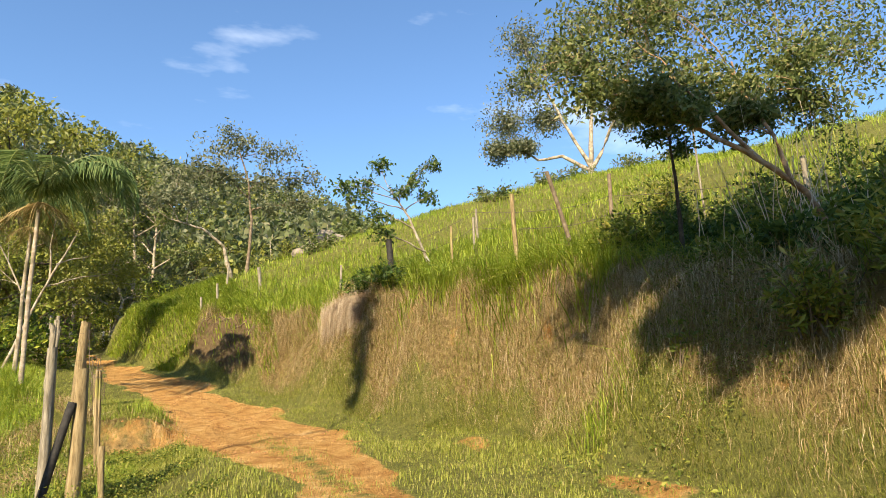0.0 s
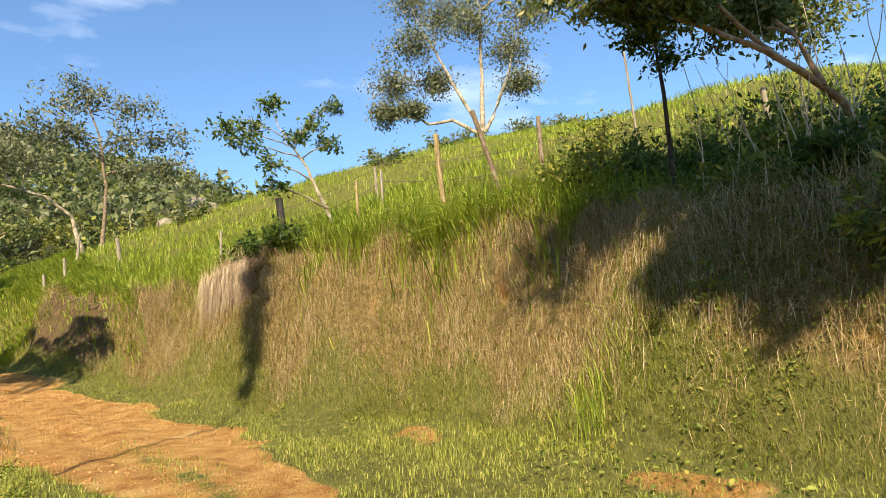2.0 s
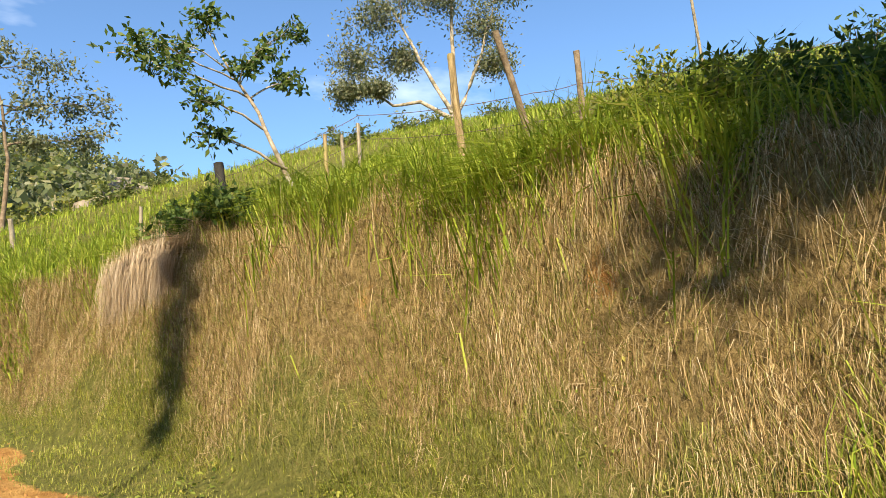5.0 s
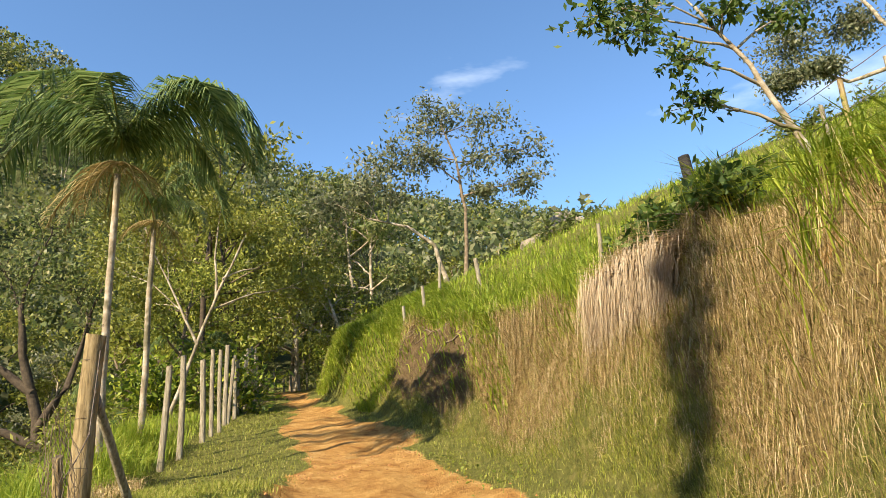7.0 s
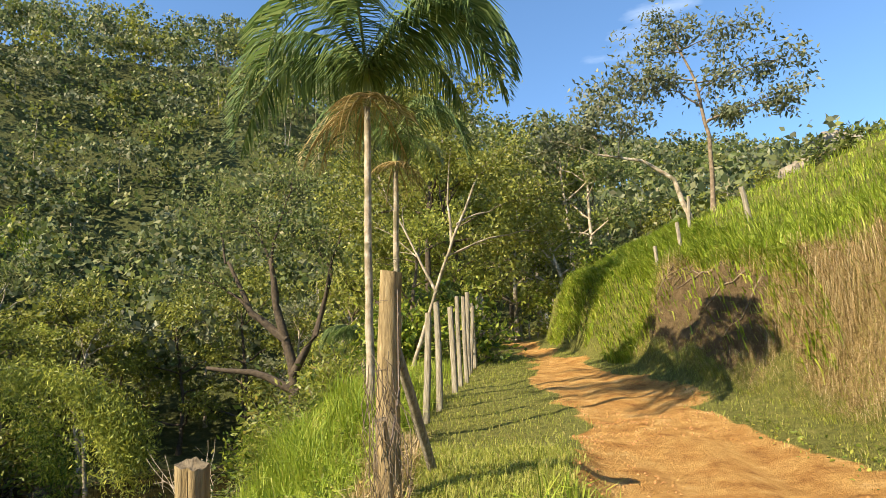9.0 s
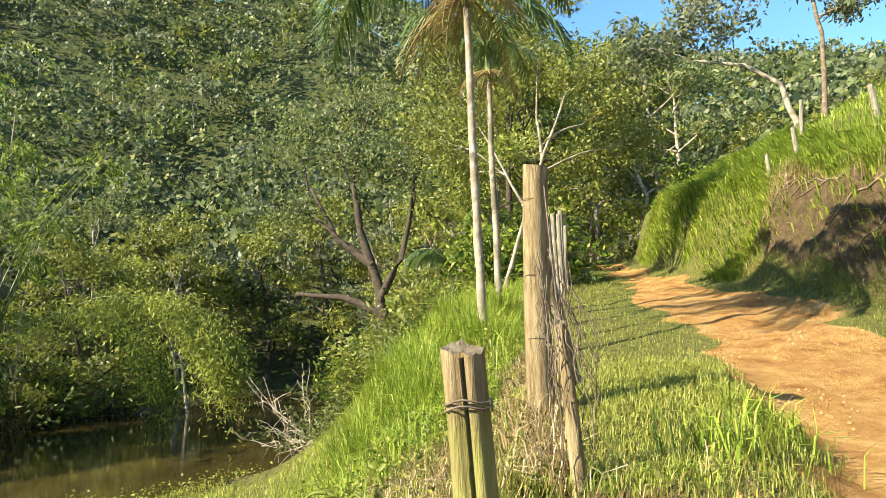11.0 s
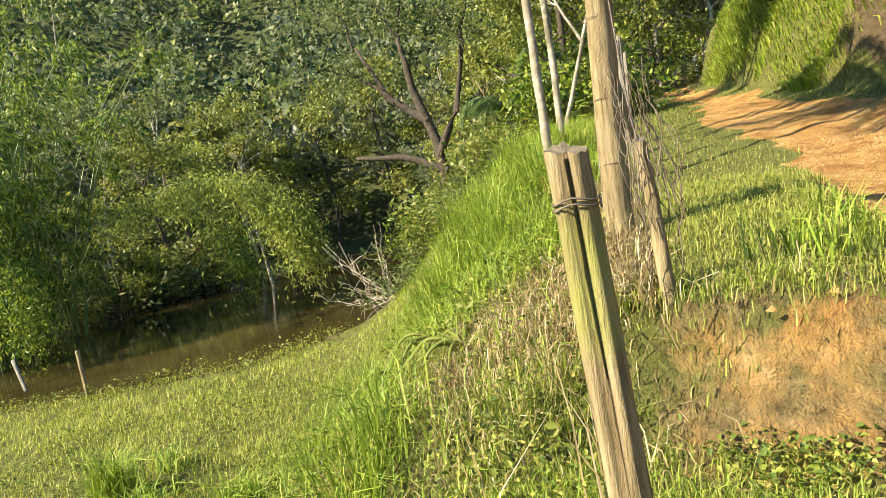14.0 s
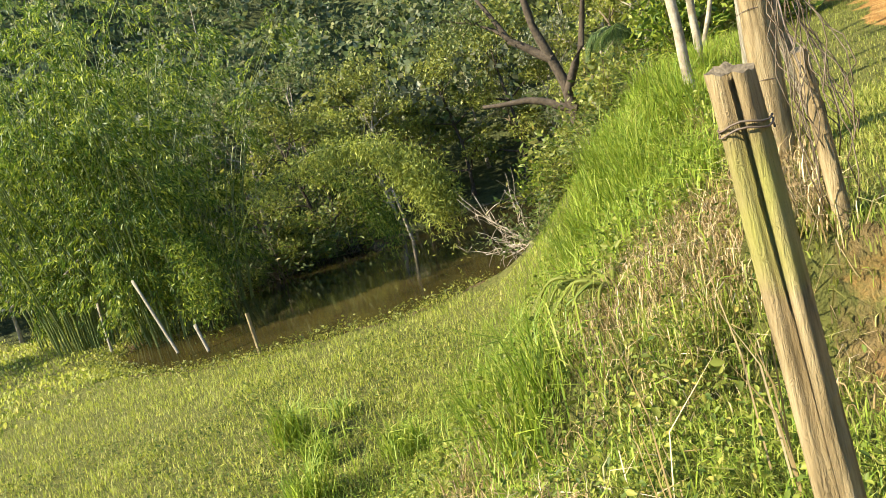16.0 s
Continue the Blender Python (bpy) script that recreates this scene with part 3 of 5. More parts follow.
x, y = scatter_bank(270000, 1, 27, 0, 1.25, face_keep)
g1 = straw(x, y, 0.34, 0.0048)
x, y = scatter_bank(34000, 1, 27, 0.5, 1.25, lambda x, y: face_keep(x, y) * sstep(0.6, 0.9, bank_u(x, y)) * sstep(-0.3, 0.4, wave(x, y, 0.9, 47)))
g2 = straw(x, y, 0.95, 0.0065)
x, y = scatter_bank(26000, 1, 27, 0, 1.25, face_keep)
g3 = blades(on_land(x, y), 0.22, 0.005, 1.4, lie=(-0.7, 0, 0))
grass("dry_grass", "dry tan grass hanging down the cut bank", (g1, g2, g3), "straw")
x, y = scatter_bank(110000, 1, 27, -0.2, 1.05, lambda x, y: sstep(-0.1, 0.1, bank_u(x, y)) * sstep(1.1, 0.2, bank_u(x, y)) * (0.25 + 0.75 * sstep(-0.2, 0.5, wave(x, y, 1.1, 38))) * (1 - wet_share(x, y)))
g5 = blades(on_land(x, y), 0.17, 0.0065, 1.1, lie=(-0.6, 0, 0))
x, y = scatter_bank(9000, 2, 21, 0.6, 1.4, lambda x, y: np.exp(-(((bank_u(x, y) - 1.02) / 0.16) ** 2)) * sstep(0.0, 0.5, wave(x, y, 1.3, 46)))
g4 = blades(on_land(x, y), 0.75, 0.014, 1.25, lie=(-1.0, 0, 0))
x, y = scatter(42000, -12, -3.6, 6, 30, lambda x, y: (x < fence_x(y) - 0.2 + 0.5 * (y < 12)) * (x > slope_foot(y) - 0.6) * (0.3 + 0.7 * sstep(-0.1, 0.4, wave(x, y, 1.8, 39))))
g2 = blades(on_land(x, y), 0.34, 0.010, 0.9)
x, y = scatter(42000, -8.5, -3.2, 11, 19, lambda x, y: (x < fence_x(y) + 0.1) * sstep(-0.1, 0.4, wave(x, y, 1.2, 48)))
g5b = blades(on_land(x, y), 0.3, 0.007, 1.2)
x, y = scatter(9000, -6.2, -2.4, 12.6, 16.6, lambda x, y: 0.35 * np.exp(-(((y - 14.2) / 0.4) ** 2)) + 0.8 * (x < fence_x(y)) * sstep(-0.2, 0.4, wave(x, y, 0.7, 53)))
g6b = blades(on_land(x, y), 0.26, 0.006, 1.3)
grass("slope_straw", "dry tan grass among the weeds of the slope", (g5b, g6b), "straw")
x, y = scatter(34000, -7.5, -3.3, 10.8, 14.6, lambda x, y: (0.4 + 0.6 * sstep(-0.3, 0.3, wave(x, y, 0.8, 54))) * (1 - clay_share(x, y) * 1.3))
grass("near_slope_grass", "fine green grass round the split post", (blades(on_land(x, y), 0.13, 0.006, 1.1),), "lush")
x, y = scatter(13000, -10, -5, 16, 24, lambda x, y: (x < fence_x(y) - 0.1) * np.exp(-(((x + 6.3) / 1.3) ** 2)))
g3 = blades(on_land(x, y), 0.5, 0.016, 0.9)
grass("slope_grass", "long green grass on the slope and bank foot", (g2, g3, g4), "lush")
grass("bank_grass", "short olive grass on the lower bank", (g5,), "turf")

# Plants and trees


def tree(label, trunk, r0, blobs, leaf, bark, size, per, seed, twigs=9, name="tree", category="tree", spread_leaf=0.3, wide=0.42, r1=0.35, light=False, forks=()):
    """trunk: points from the foot up; blobs: masses of leaves (x, y, z, rx, ry, rz), each on a limb of its own."""
    rng = np.random.default_rng(seed)
    base = np.asarray(trunk[0], float)
    top = thing(name, label, category, base)
    p = np.concatenate([bent(a, b, 0.05, 5, 0, rng)[:-1] for a, b in zip(trunk[:-1], trunk[1:])] + [[trunk[-1]]]) - base
    p[0, 2] -= 0.15
    rad = r0 * np.linspace(1, r1, len(p)) * (1 + 0.05 * rng.normal(size=len(p)))
    rad[0] *= 1.35
    part_raw("trunk", tube(p, rad, 9), bark, top, smooth=True)
    for fk in forks:
        f = np.concatenate([bent(a, b, 0.06, 4, 0, rng)[:-1] for a, b in zip(fk[:-1], fk[1:])] + [[fk[-1]]]) - base
        part_raw("limb", tube(f, r0 * np.linspace(0.72, 0.25, len(f)), 8), bark, top, smooth=True)
        p, rad = np.concatenate([p, f[1:]]), np.concatenate([rad, r0 * np.linspace(0.6, 0.3, len(f) - 1)])
    at = []
    for b in blobs:
        c, r = np.asarray(b[:3], float) - base, np.asarray(b[3:], float)
        d = np.linalg.norm(p - c, axis=1) + np.maximum(0, p[:, 2] - c[2] + 0.25 * r[2]) * 3
        k = max(len(p) // 3, int(np.argmin(d)))
        k = max(1, k - int(rng.integers(0, 2)))
        limb = bent(p[k], c, 0.16, 7, 0.05, rng)
        rl = min(rad[k] * 0.7, r0 * 0.55)
        geo = [tube(limb, np.linspace(rl, rl * 0.3, 7), 6)]
        for _ in range(twigs):
            e = c + unit(rng.normal(size=3)) * r * rng.uniform(0.5, 1.05)
            s = limb[rng.integers(3, 7)]
            tw = bent(s, e, 0.16, 6, 0.06, rng)
            geo.append(tube(tw[::2] if light else tw, np.linspace(rl * 0.3, 0.006, 3 if light else 6), 3, False))
            m = per // twigs
            q = tw[np.minimum(5, (rng.beta(2.2, 1.0, m) * 6).astype(int))]
            at.append(q + rng.normal(size=(m, 3)) * r * spread_leaf * 0.75)
        part_raw("limb", join(*geo), bark, top, smooth=True)
    part_raw("crown", leaves(np.concatenate(at), size, rng, wide), leaf, top)
    return top


def bush(label, place, r, leaf, size, n, seed, name="bush", wide=0.4, stems=10):
    """An uneven shrub: stems from one foot, leaves along them."""
    rng = np.random.default_rng(seed)
    top = thing(name, label, "bush", place)
    geo, at, along = [], [], []
    for _ in range(stems):
        d = rng.normal(size=3)
        d[2] = abs(d[2]) * 1.3 + 0.4
        e = unit(d) * np.asarray(r) * rng.uniform(0.7, 1.3)
        p = bent((rng.normal(0, 0.12), rng.normal(0, 0.12), -0.1), e, 0.12, 7, 0.08, rng)
        geo.append(tube(p, np.linspace(0.018, 0.004, 7), 3, False))
        m = n // stems
        t = rng.uniform(0.2, 1.0, m) * 6
        i = np.minimum(5, t.astype(int))
        q = p[i] + (p[i + 1] - p[i]) * (t - i)[:, None]
        at.append(q + rng.normal(size=(m, 3)) * 0.10 * np.asarray(r))
        along.append(np.repeat(unit(e - p[0])[None], m, 0) * 0.5)
    part_raw("branchwork", join(*geo), "bark", top)
    part_raw("foliage", leaves(np.concatenate(at), size, rng, wide, 0.35, np.concatenate(along)), leaf, top)
    return top


def foot(x, y, dz=0.0):
    return (x, y, float(land(x, y)) + dz)


# Leaning young tree on the lip
b = foot(3.55, 15.6)
tree("small leaning tree with a thin pale trunk on the bank", (b, (3.35, 15.6, 4.5), (2.95, 15.6, 5.4), (2.4, 15.6, 6.2)), 0.05,
     [(0.95, 15.5, 6.0, 0.4, 0.4, 0.22), (1.7, 15.6, 6.35, 0.45, 0.5, 0.3), (1.55, 15.4, 5.75, 0.4, 0.45, 0.28), (2.1, 15.7, 4.95, 0.3, 0.35, 0.28), (3.15, 15.6, 6.5, 0.4, 0.4, 0.3), (3.55, 15.5, 6.0, 0.28, 0.3, 0.25), (3.7, 15.7, 7.0, 0.25, 0.25, 0.2), (2.2, 15.8, 6.8, 0.4, 0.4, 0.25), (2.6, 15.3, 6.1, 0.4, 0.45, 0.3), (1.95, 15.4, 5.35, 0.35, 0.35, 0.28)],
     "bush", "pale", 0.125, 190, 11, twigs=7)
# Large tree on the skyline: points across its width and above its foot
b = foot(23.4, 33.1)


def hilltop(a, h, k=0.0):
    return (b[0] + 0.75 * a + 0.6 * k, b[1] - 0.66 * a + 0.7 * k, b[2] + h)


tree("large broad tree with several pale trunks on the hilltop", (b, hilltop(0.1, 2.0), hilltop(0.3, 4.2), hilltop(0.6, 8.5)), 0.21,
     [(*hilltop(a, h, k), r, r, r * 0.7) for a, h, k, r in ((-5.6, 4.6, 0, 1.5), (-6.2, 2.5, 0.4, 1.0), (-4.2, 6.8, -0.5, 1.6), (-2.2, 9.2, 0.4, 1.8), (0.2, 7.6, -1, 1.6), (2.2, 6.0, 0.4, 1.5), (2.7, 3.6, 0, 1.2), (0.4, 11, 0.6, 1.9), (-2.6, 4.6, 1.0, 1.3), (3.6, 8.8, 0.3, 1.8), (5.2, 11.2, 0.5, 1.9), (-4.2, 11, 0.5, 1.7), (-4.4, 2.4, -0.4, 0.9))],
     "grey", "pale", 0.24, 1700, 12, twigs=20, spread_leaf=0.42, forks=((hilltop(0, 0.4), hilltop(-1.8, 1.6), hilltop(-3.4, 1.5), hilltop(-5.2, 3.2)), (hilltop(0, 0.5), hilltop(-0.9, 2.6), hilltop(-1.9, 4.8), hilltop(-3.0, 7.4)), (hilltop(0, 0.3), hilltop(0.8, 1.6), hilltop(1.9, 4.0), hilltop(2.6, 6.5))))
# Tree leaning over the bank at the start, and the dry canes round its foot
b = foot(4.45, 5.2)
tree("leaning tree with orange-brown limbs above the bank", (b, (4.15, 5.35, 3.2), (3.88, 5.55, 3.55), (3.58, 5.89, 3.97), (3.4, 6.6, 4.6), (3.6, 7.3, 5.4)), 0.047,
     [(4.9, 7.6, 6.0, 1.1, 1.2, 0.7), (3.3, 7.7, 6.6, 1.0, 1.2, 0.9), (5.2, 8.2, 7.4, 1.2, 1.2, 0.9), (7.0, 7.4, 7.2, 1.3, 1.2, 1.0), (8.6, 7.3, 7.0, 1.3, 1.2, 1.0), (3.9, 8.0, 7.8, 1.2, 1.2, 0.8), (6.4, 7.4, 8.6, 1.4, 1.4, 1.0), (9.8, 7.6, 8.4, 1.4, 1.3, 1.0), (2.4, 7.8, 5.9, 0.8, 0.9, 0.6), (8.0, 8.2, 9.4, 1.5, 1.5, 1.0), (4.0, 7.2, 5.3, 0.7, 0.7, 0.5), (3.2, 6.9, 5.1, 0.6, 0.7, 0.45), (2.7, 7.3, 5.2, 0.6, 0.7, 0.45), (4.9, 6.6, 5.2, 0.7, 0.7, 0.5), (5.8, 6.6, 5.9, 0.8, 0.8, 0.6), (4.3, 6.3, 4.6, 0.45, 0.5, 0.4), (3.3, 6.4, 4.75, 0.4, 0.5, 0.35), (6.6, 6.4, 5.4, 0.8, 0.8, 0.6)],
     "tree", "orangebark", 0.105, 1500, 13, twigs=14, spread_leaf=0.26, r1=0.5,
     forks=(((4.0, 5.45, 3.4), (4.1, 5.7, 4.1), (4.6, 6.4, 5.0), (5.4, 7.2, 6.2)), ((4.5, 6.3, 4.9), (5.6, 6.6, 5.6), (7.0, 7.2, 6.6)), ((3.75, 5.7, 3.75), (3.6, 6.2, 4.6), (3.5, 7.0, 5.6))))
g = np.random.default_rng(19)
ob = thing("dry_canes", "thicket of thin pale dry canes on the bank", "canes", foot(4.6, 5.6))
for n in range(46):
    x, y = 4.6 + g.normal(0, 0.55), 5.6 + g.normal(0, 0.7)
    a = np.array(foot(x, y, -0.1)) - np.array(ob.location)
    h = g.uniform(0.9, 2.3)
    part_raw("cane", tube(bent(a, a + [g.normal(0, 0.3), g.normal(0, 0.35), h], 0.10, 7, 0, g), np.linspace(0.010, 0.003, 7), 4), "roots", ob)
b = foot(3.83, 7.27)
tree("slim dark young tree on the bank", (b, (3.8, 7.2, 3.3), (3.69, 7.11, 4.1), (3.66, 7.1, 4.6)), 0.04,
     [(3.4, 7.0, 4.6, 0.35, 0.4, 0.3), (4.1, 7.2, 4.5, 0.35, 0.4, 0.3), (3.7, 7.1, 5.0, 0.4, 0.4, 0.35), (3.1, 7.1, 4.9, 0.3, 0.3, 0.25)], "bush", "darkbark", 0.085, 420, 14, twigs=7)
# Two trees past the far shoulder of the bank
b = foot(1.1, 33.8)
tree("bent pale tree leaning over the track", (b, (0.6, 33.8, 8.4), (-0.4, 33.8, 9.2), (-1.9, 33.8, 9.6)), 0.10,
     [(-2.4, 33.8, 10.8, 1.3, 1.4, 0.9), (-0.9, 34, 10.9, 1.2, 1.4, 0.8), (-3.6, 33.5, 10.2, 1.2, 1.4, 0.8), (-1.6, 34, 12.2, 1.4, 1.4, 0.9)], "grey", "pale", 0.24, 520, 15, twigs=9)
b = foot(1.8, 33.9)
tree("round-crowned tree with sparse silvery leaves", (b, (1.95, 33.9, 9.9), (1.7, 33.9, 12.0), (1.2, 33.9, 13.6)), 0.085,
     [(0.2, 33.9, 13.6, 1.3, 1.4, 1.0), (1.4, 34, 14.2, 1.3, 1.4, 0.9), (3.0, 33.8, 13.6, 1.3, 1.4, 0.9), (4.5, 33.9, 12.4, 1.1, 1.3, 0.8), (4.8, 33.9, 11.0, 0.9, 1.1, 0.7), (-0.4, 33.8, 12.2, 1.0, 1.2, 0.8), (2.6, 34, 12.2, 1.2, 1.2, 0.8), (3.0, 34, 10.8, 0.9, 1.0, 0.6), (0.6, 33.9, 11.9, 1.0, 1.1, 0.7)],
     "grey", "bark", 0.2, 560, 16, twigs=9)
# Forked tree behind the pickets
b = foot(-7.35, 27.7)
tree("pale forked tree with yellowish leaves behind the pickets", (b, (-7.05, 27.7, 3.0), (-6.62, 27.7, 4.2), (-6.1, 27.7, 5.6), (-5.45, 27.7, 7.1)), 0.062,
     [(-8.7, 28, 8.2, 1.2, 1.3, 1.0), (-7.6, 28, 7.0, 1.0, 1.1, 0.8), (-5.2, 28, 7.8, 1.2, 1.2, 0.9), (-4.2, 28.5, 6.8, 1.0, 1.2, 0.8), (-6.6, 28.5, 9.0, 1.3, 1.4, 0.9), (-9.6, 28.5, 6.8, 1.0, 1.2, 0.9), (-3.4, 29.5, 6.0, 1.0, 1.2, 0.8), (-8.7, 28.6, 5.6, 0.9, 1.0, 0.7), (-5.2, 29.4, 5.6, 0.9, 1.0, 0.7), (-6.3, 28, 8.0, 0.9, 1.0, 0.7)],
     "yellow", "pale", 0.13, 1150, 17, twigs=10, r1=0.5, forks=(((-6.64, 27.7, 4.15), (-7.2, 27.7, 5.3), (-8.2, 27.7, 7.6)), ((-6.2, 27.7, 5.4), (-6.25, 27.8, 6.6), (-6.1, 27.8, 8.2))))
# Dark crooked tree on the slope to the pond
b = foot(-12.0, 31)
tree("dark crooked tree on the slope by the pond", (b, (-12.3, 31, 2.6), (-12.9, 31, 4.6), (-13.1, 31, 6.2)), 0.22,
     [(-13.8, 31, 7.4, 1.6, 1.6, 1.2), (-11.6, 31, 6.6, 1.4, 1.5, 1.2), (-10.6, 31.4, 7.8, 1.5, 1.5, 1.2), (-15.6, 31, 5.6, 1.5, 1.5, 0.9), (-12.6, 31.5, 9.0, 1.8, 1.7, 1.3), (-15.3, 31.4, 8.2, 1.5, 1.5, 1.2)],
     "tree", "darkbark", 0.15, 1100, 18, twigs=10, forks=(((-12.25, 31, 2.2), (-11.5, 31, 3.5), (-10.9, 31, 5.6)), ((-12.5, 31, 3.4), (-13.8, 31, 4.4), (-14.7, 31, 6.2)), ((-12.1, 31, 1.7), (-13.6, 30.8, 2.4), (-15.2, 30.7, 2.6))))


# Palms
def frond(origin, az, rise, length, n, hang, rng):
    """A feather leaf: its rib, and two rows of leaflets that hang from it."""
    t = np.linspace(0, 1, n)
    dirn = np.array([np.cos(az), np.sin(az), 0])
    rib = np.asarray(origin) + dirn * (length * (t - 0.22 * t**3))[:, None] + np.array([0, 0, 1.0]) * (length * (rise * t - (rise + hang) * t**2.2))[:, None]
    side = np.array([-np.sin(az), np.cos(az), 0])
    vs, out = [], dirn
    for s in (-1, 1):
        L = length * 0.3 * np.sin(np.pi * np.clip(0.12 + 0.88 * t, 0, 1)) ** 0.6 + 0.05
        d = unit(side * s * 0.8 + dirn * 0.55 + np.array([0, 0, -0.45]) + 0.12 * rng.normal(size=(n, 3)))
        mid = rib + d * (L * 0.5)[:, None]
        tip = mid + unit(d + np.array([0, 0, -0.9])) * (L * 0.55)[:, None]
        w = 0.015 * length / 2.5
        a = dirn * w
        vs.append(np.stack([rib - a, rib + a, mid + a * 0.9, mid - a * 0.9, tip], 1))
    v = np.concatenate(vs).reshape(-1, 3)
    k = np.arange(2 * n)[:, None] * 5
    return (v, np.concatenate([k + [0, 1, 2, 3], k + [3, 2, 4, 4]])), tube(rib, np.linspace(0.028, 0.005, n), 4)


def palm(label, base, top, r, green, dead, seed, length=2.7):
    rng = np.random.default_rng(seed)
    ob = thing("palm_tree", label, "palm tree", base)
    h = np.asarray(top, float) - np.asarray(base)
    p = bent((0, 0, -0.1), h, 0.02, 14, 0, rng)
    rad = r * np.linspace(1.15, 0.85, 14)
    rad[::2] *= 1.06
    part_raw("trunk", tube(p, rad, 10), "pale", ob, smooth=True)
    part_raw("crownshaft", tube(np.linspace(h - [0, 0, 0.1], h + [0, 0, 0.7], 5), r * np.array([1.1, 1.3, 1.1, 0.8, 0.4]), 9), "cane", ob, "green crownshaft", True)
    for n in range(green):
        g, rb = frond(h + [0, 0, 0.55], n * 2.4 + rng.normal(0, 0.2), rng.uniform(0.6, 1.6), length * rng.uniform(0.85, 1.15), 96, rng.uniform(0.05, 0.4), rng)
        part_raw("leaf_blade", g, "palm", part_raw("frond", rb, "cane", ob))
    for n in range(dead):
        g, rb = frond(h + [0, 0, 0.1], rng.uniform(0, 6.3), rng.uniform(-0.5, -0.1), length * 0.45, 40, rng.uniform(0.5, 1.0), rng)
        part_raw("leaf_blade", g, "deadpalm", part_raw("dead_frond", rb, "deadpalm", ob, "dry brown hanging frond"))
    return ob


palm("tall palm with a slim pale trunk beside the fence", foot(-5.85, 19.6), (-5.84, 19.64, 6.0), 0.055, 12, 9, 21, 2.9)
palm("slim palm with dry brown fronds behind the fence", foot(-6.4, 23.0), (-6.35, 23.0, 6.1), 0.058, 7, 8, 22, 1.9)
for n, (bx, by) in enumerate(((-10.5, 33), (-13.5, 38), (-8.8, 36))):
    b = foot(bx, by)
    palm("young palm with a short trunk in the undergrowth", b, (bx, by, b[2] + 1.2), 0.06, 9, 0, 23 + n, 2.0)

# Bamboo by the pond
rng = np.random.default_rng(31)
# The last clump is added out of view, to shade the field's left side.
for clump, (cx, cy, ncane, hgt, nl) in enumerate(((-29.5, 25.6, 40, 16, 400), (-34.0, 24.6, 40, 17, 400), (-31.5, 30.0, 34, 17, 400), (-39, 26, 30, 16, 400), (-44.5, 14.5, 34, 14, 300))):
    bz = float(land(cx, cy))
    ob = thing("bamboo_clump", "dense green bamboo clump on the pond shore", "bamboo", (cx, cy, bz), "bamboo by the pond")
    at, al = [], []
    for n in range(ncane):
        a = rng.uniform(0, 6.28)
        o = np.array([np.cos(a), np.sin(a), 0])
        out, H = rng.uniform(0.05, 0.45), hgt * rng.uniform(0.6, 1.05)
        t = np.linspace(0, 1, 14)[:, None]
        s = o * rng.uniform(0.1, 1.5)
        p = s + o * out * H * (0.35 * t + 0.65 * t**2.4) + np.array([0, 0, 1.0]) * H * (t - 0.28 * out * t**3)
        p[0, 2] -= 0.4
        part_raw("cane", tube(p, np.linspace(0.05, 0.01, 14), 6), "cane", ob, smooth=True)
        for m in range(13):
            q = p[rng.integers(3, 14)]
            e = q + unit(rng.normal(size=3) * [1, 1, 0.3] + o * 0.5) * rng.uniform(0.5, 1.6) - [0, 0, rng.uniform(0.2, 0.8)]
            br = bent(q, e, 0.08, 6, 0.12, rng)
            c = nl // 8
            at.append(br[rng.integers(2, 6, c)] + rng.normal(size=(c, 3)) * [0.12, 0.12, 0.08])
            al.append(np.repeat(unit(e - q)[None] * 0.7, c, 0))
    part_raw("foliage", leaves(np.concatenate(at), 0.27, rng, 0.2, 0.6, np.concatenate(al)), "bamboo", ob)

# Bamboo sprays that arch down over the water
for n, path in enumerate((((-28.6, 27.6, -2.4), (-25.8, 28.8, 1.8), (-22.2, 29.4, 2.9), (-19.4, 29.6, 2.6), (-17.7, 29.7, 1.3), (-17.0, 29.7, -0.3)), ((-28, 26, 3.5), (-26.4, 25, 2.4), (-25.2, 25, 0.4), (-25.2, 25, -1.6)), ((-27, 31.5, 2.6), (-24.5, 32.5, 2.2), (-22.8, 32.6, 0.6), (-22, 32.6, -1.2)))):
    q = np.asarray(path, float)
    k = np.linspace(0, len(q) - 1, 24)
    i = np.minimum(len(q) - 2, k.astype(int))
    line = q[i] + (q[i + 1] - q[i]) * (k - i)[:, None]
    ob = thing("bamboo_spray", "yellow-green bamboo spray arching over the water", "bamboo", q[0], "bamboo sprays")
    part_raw("cane", tube(line - q[0], np.linspace(0.03, 0.006, 24), 5), "cane", ob, smooth=True)
    m = 12000 if n == 0 else 3200
    j = (rng.beta(2.4, 1.0, m) * 23).astype(int)
    drop = rng.exponential(0.36, m)
    at = line[j] - q[0] + rng.normal(size=(m, 3)) * [0.32, 0.5, 0.22] - np.stack([0 * drop, 0 * drop, drop], 1)
    # The first spray's paler leaf colour stands in for sunlight that misses it.
    part_raw("foliage", leaves(at, 0.2, rng, 0.22, 0.8), "bamboo" if n else "bright", ob)

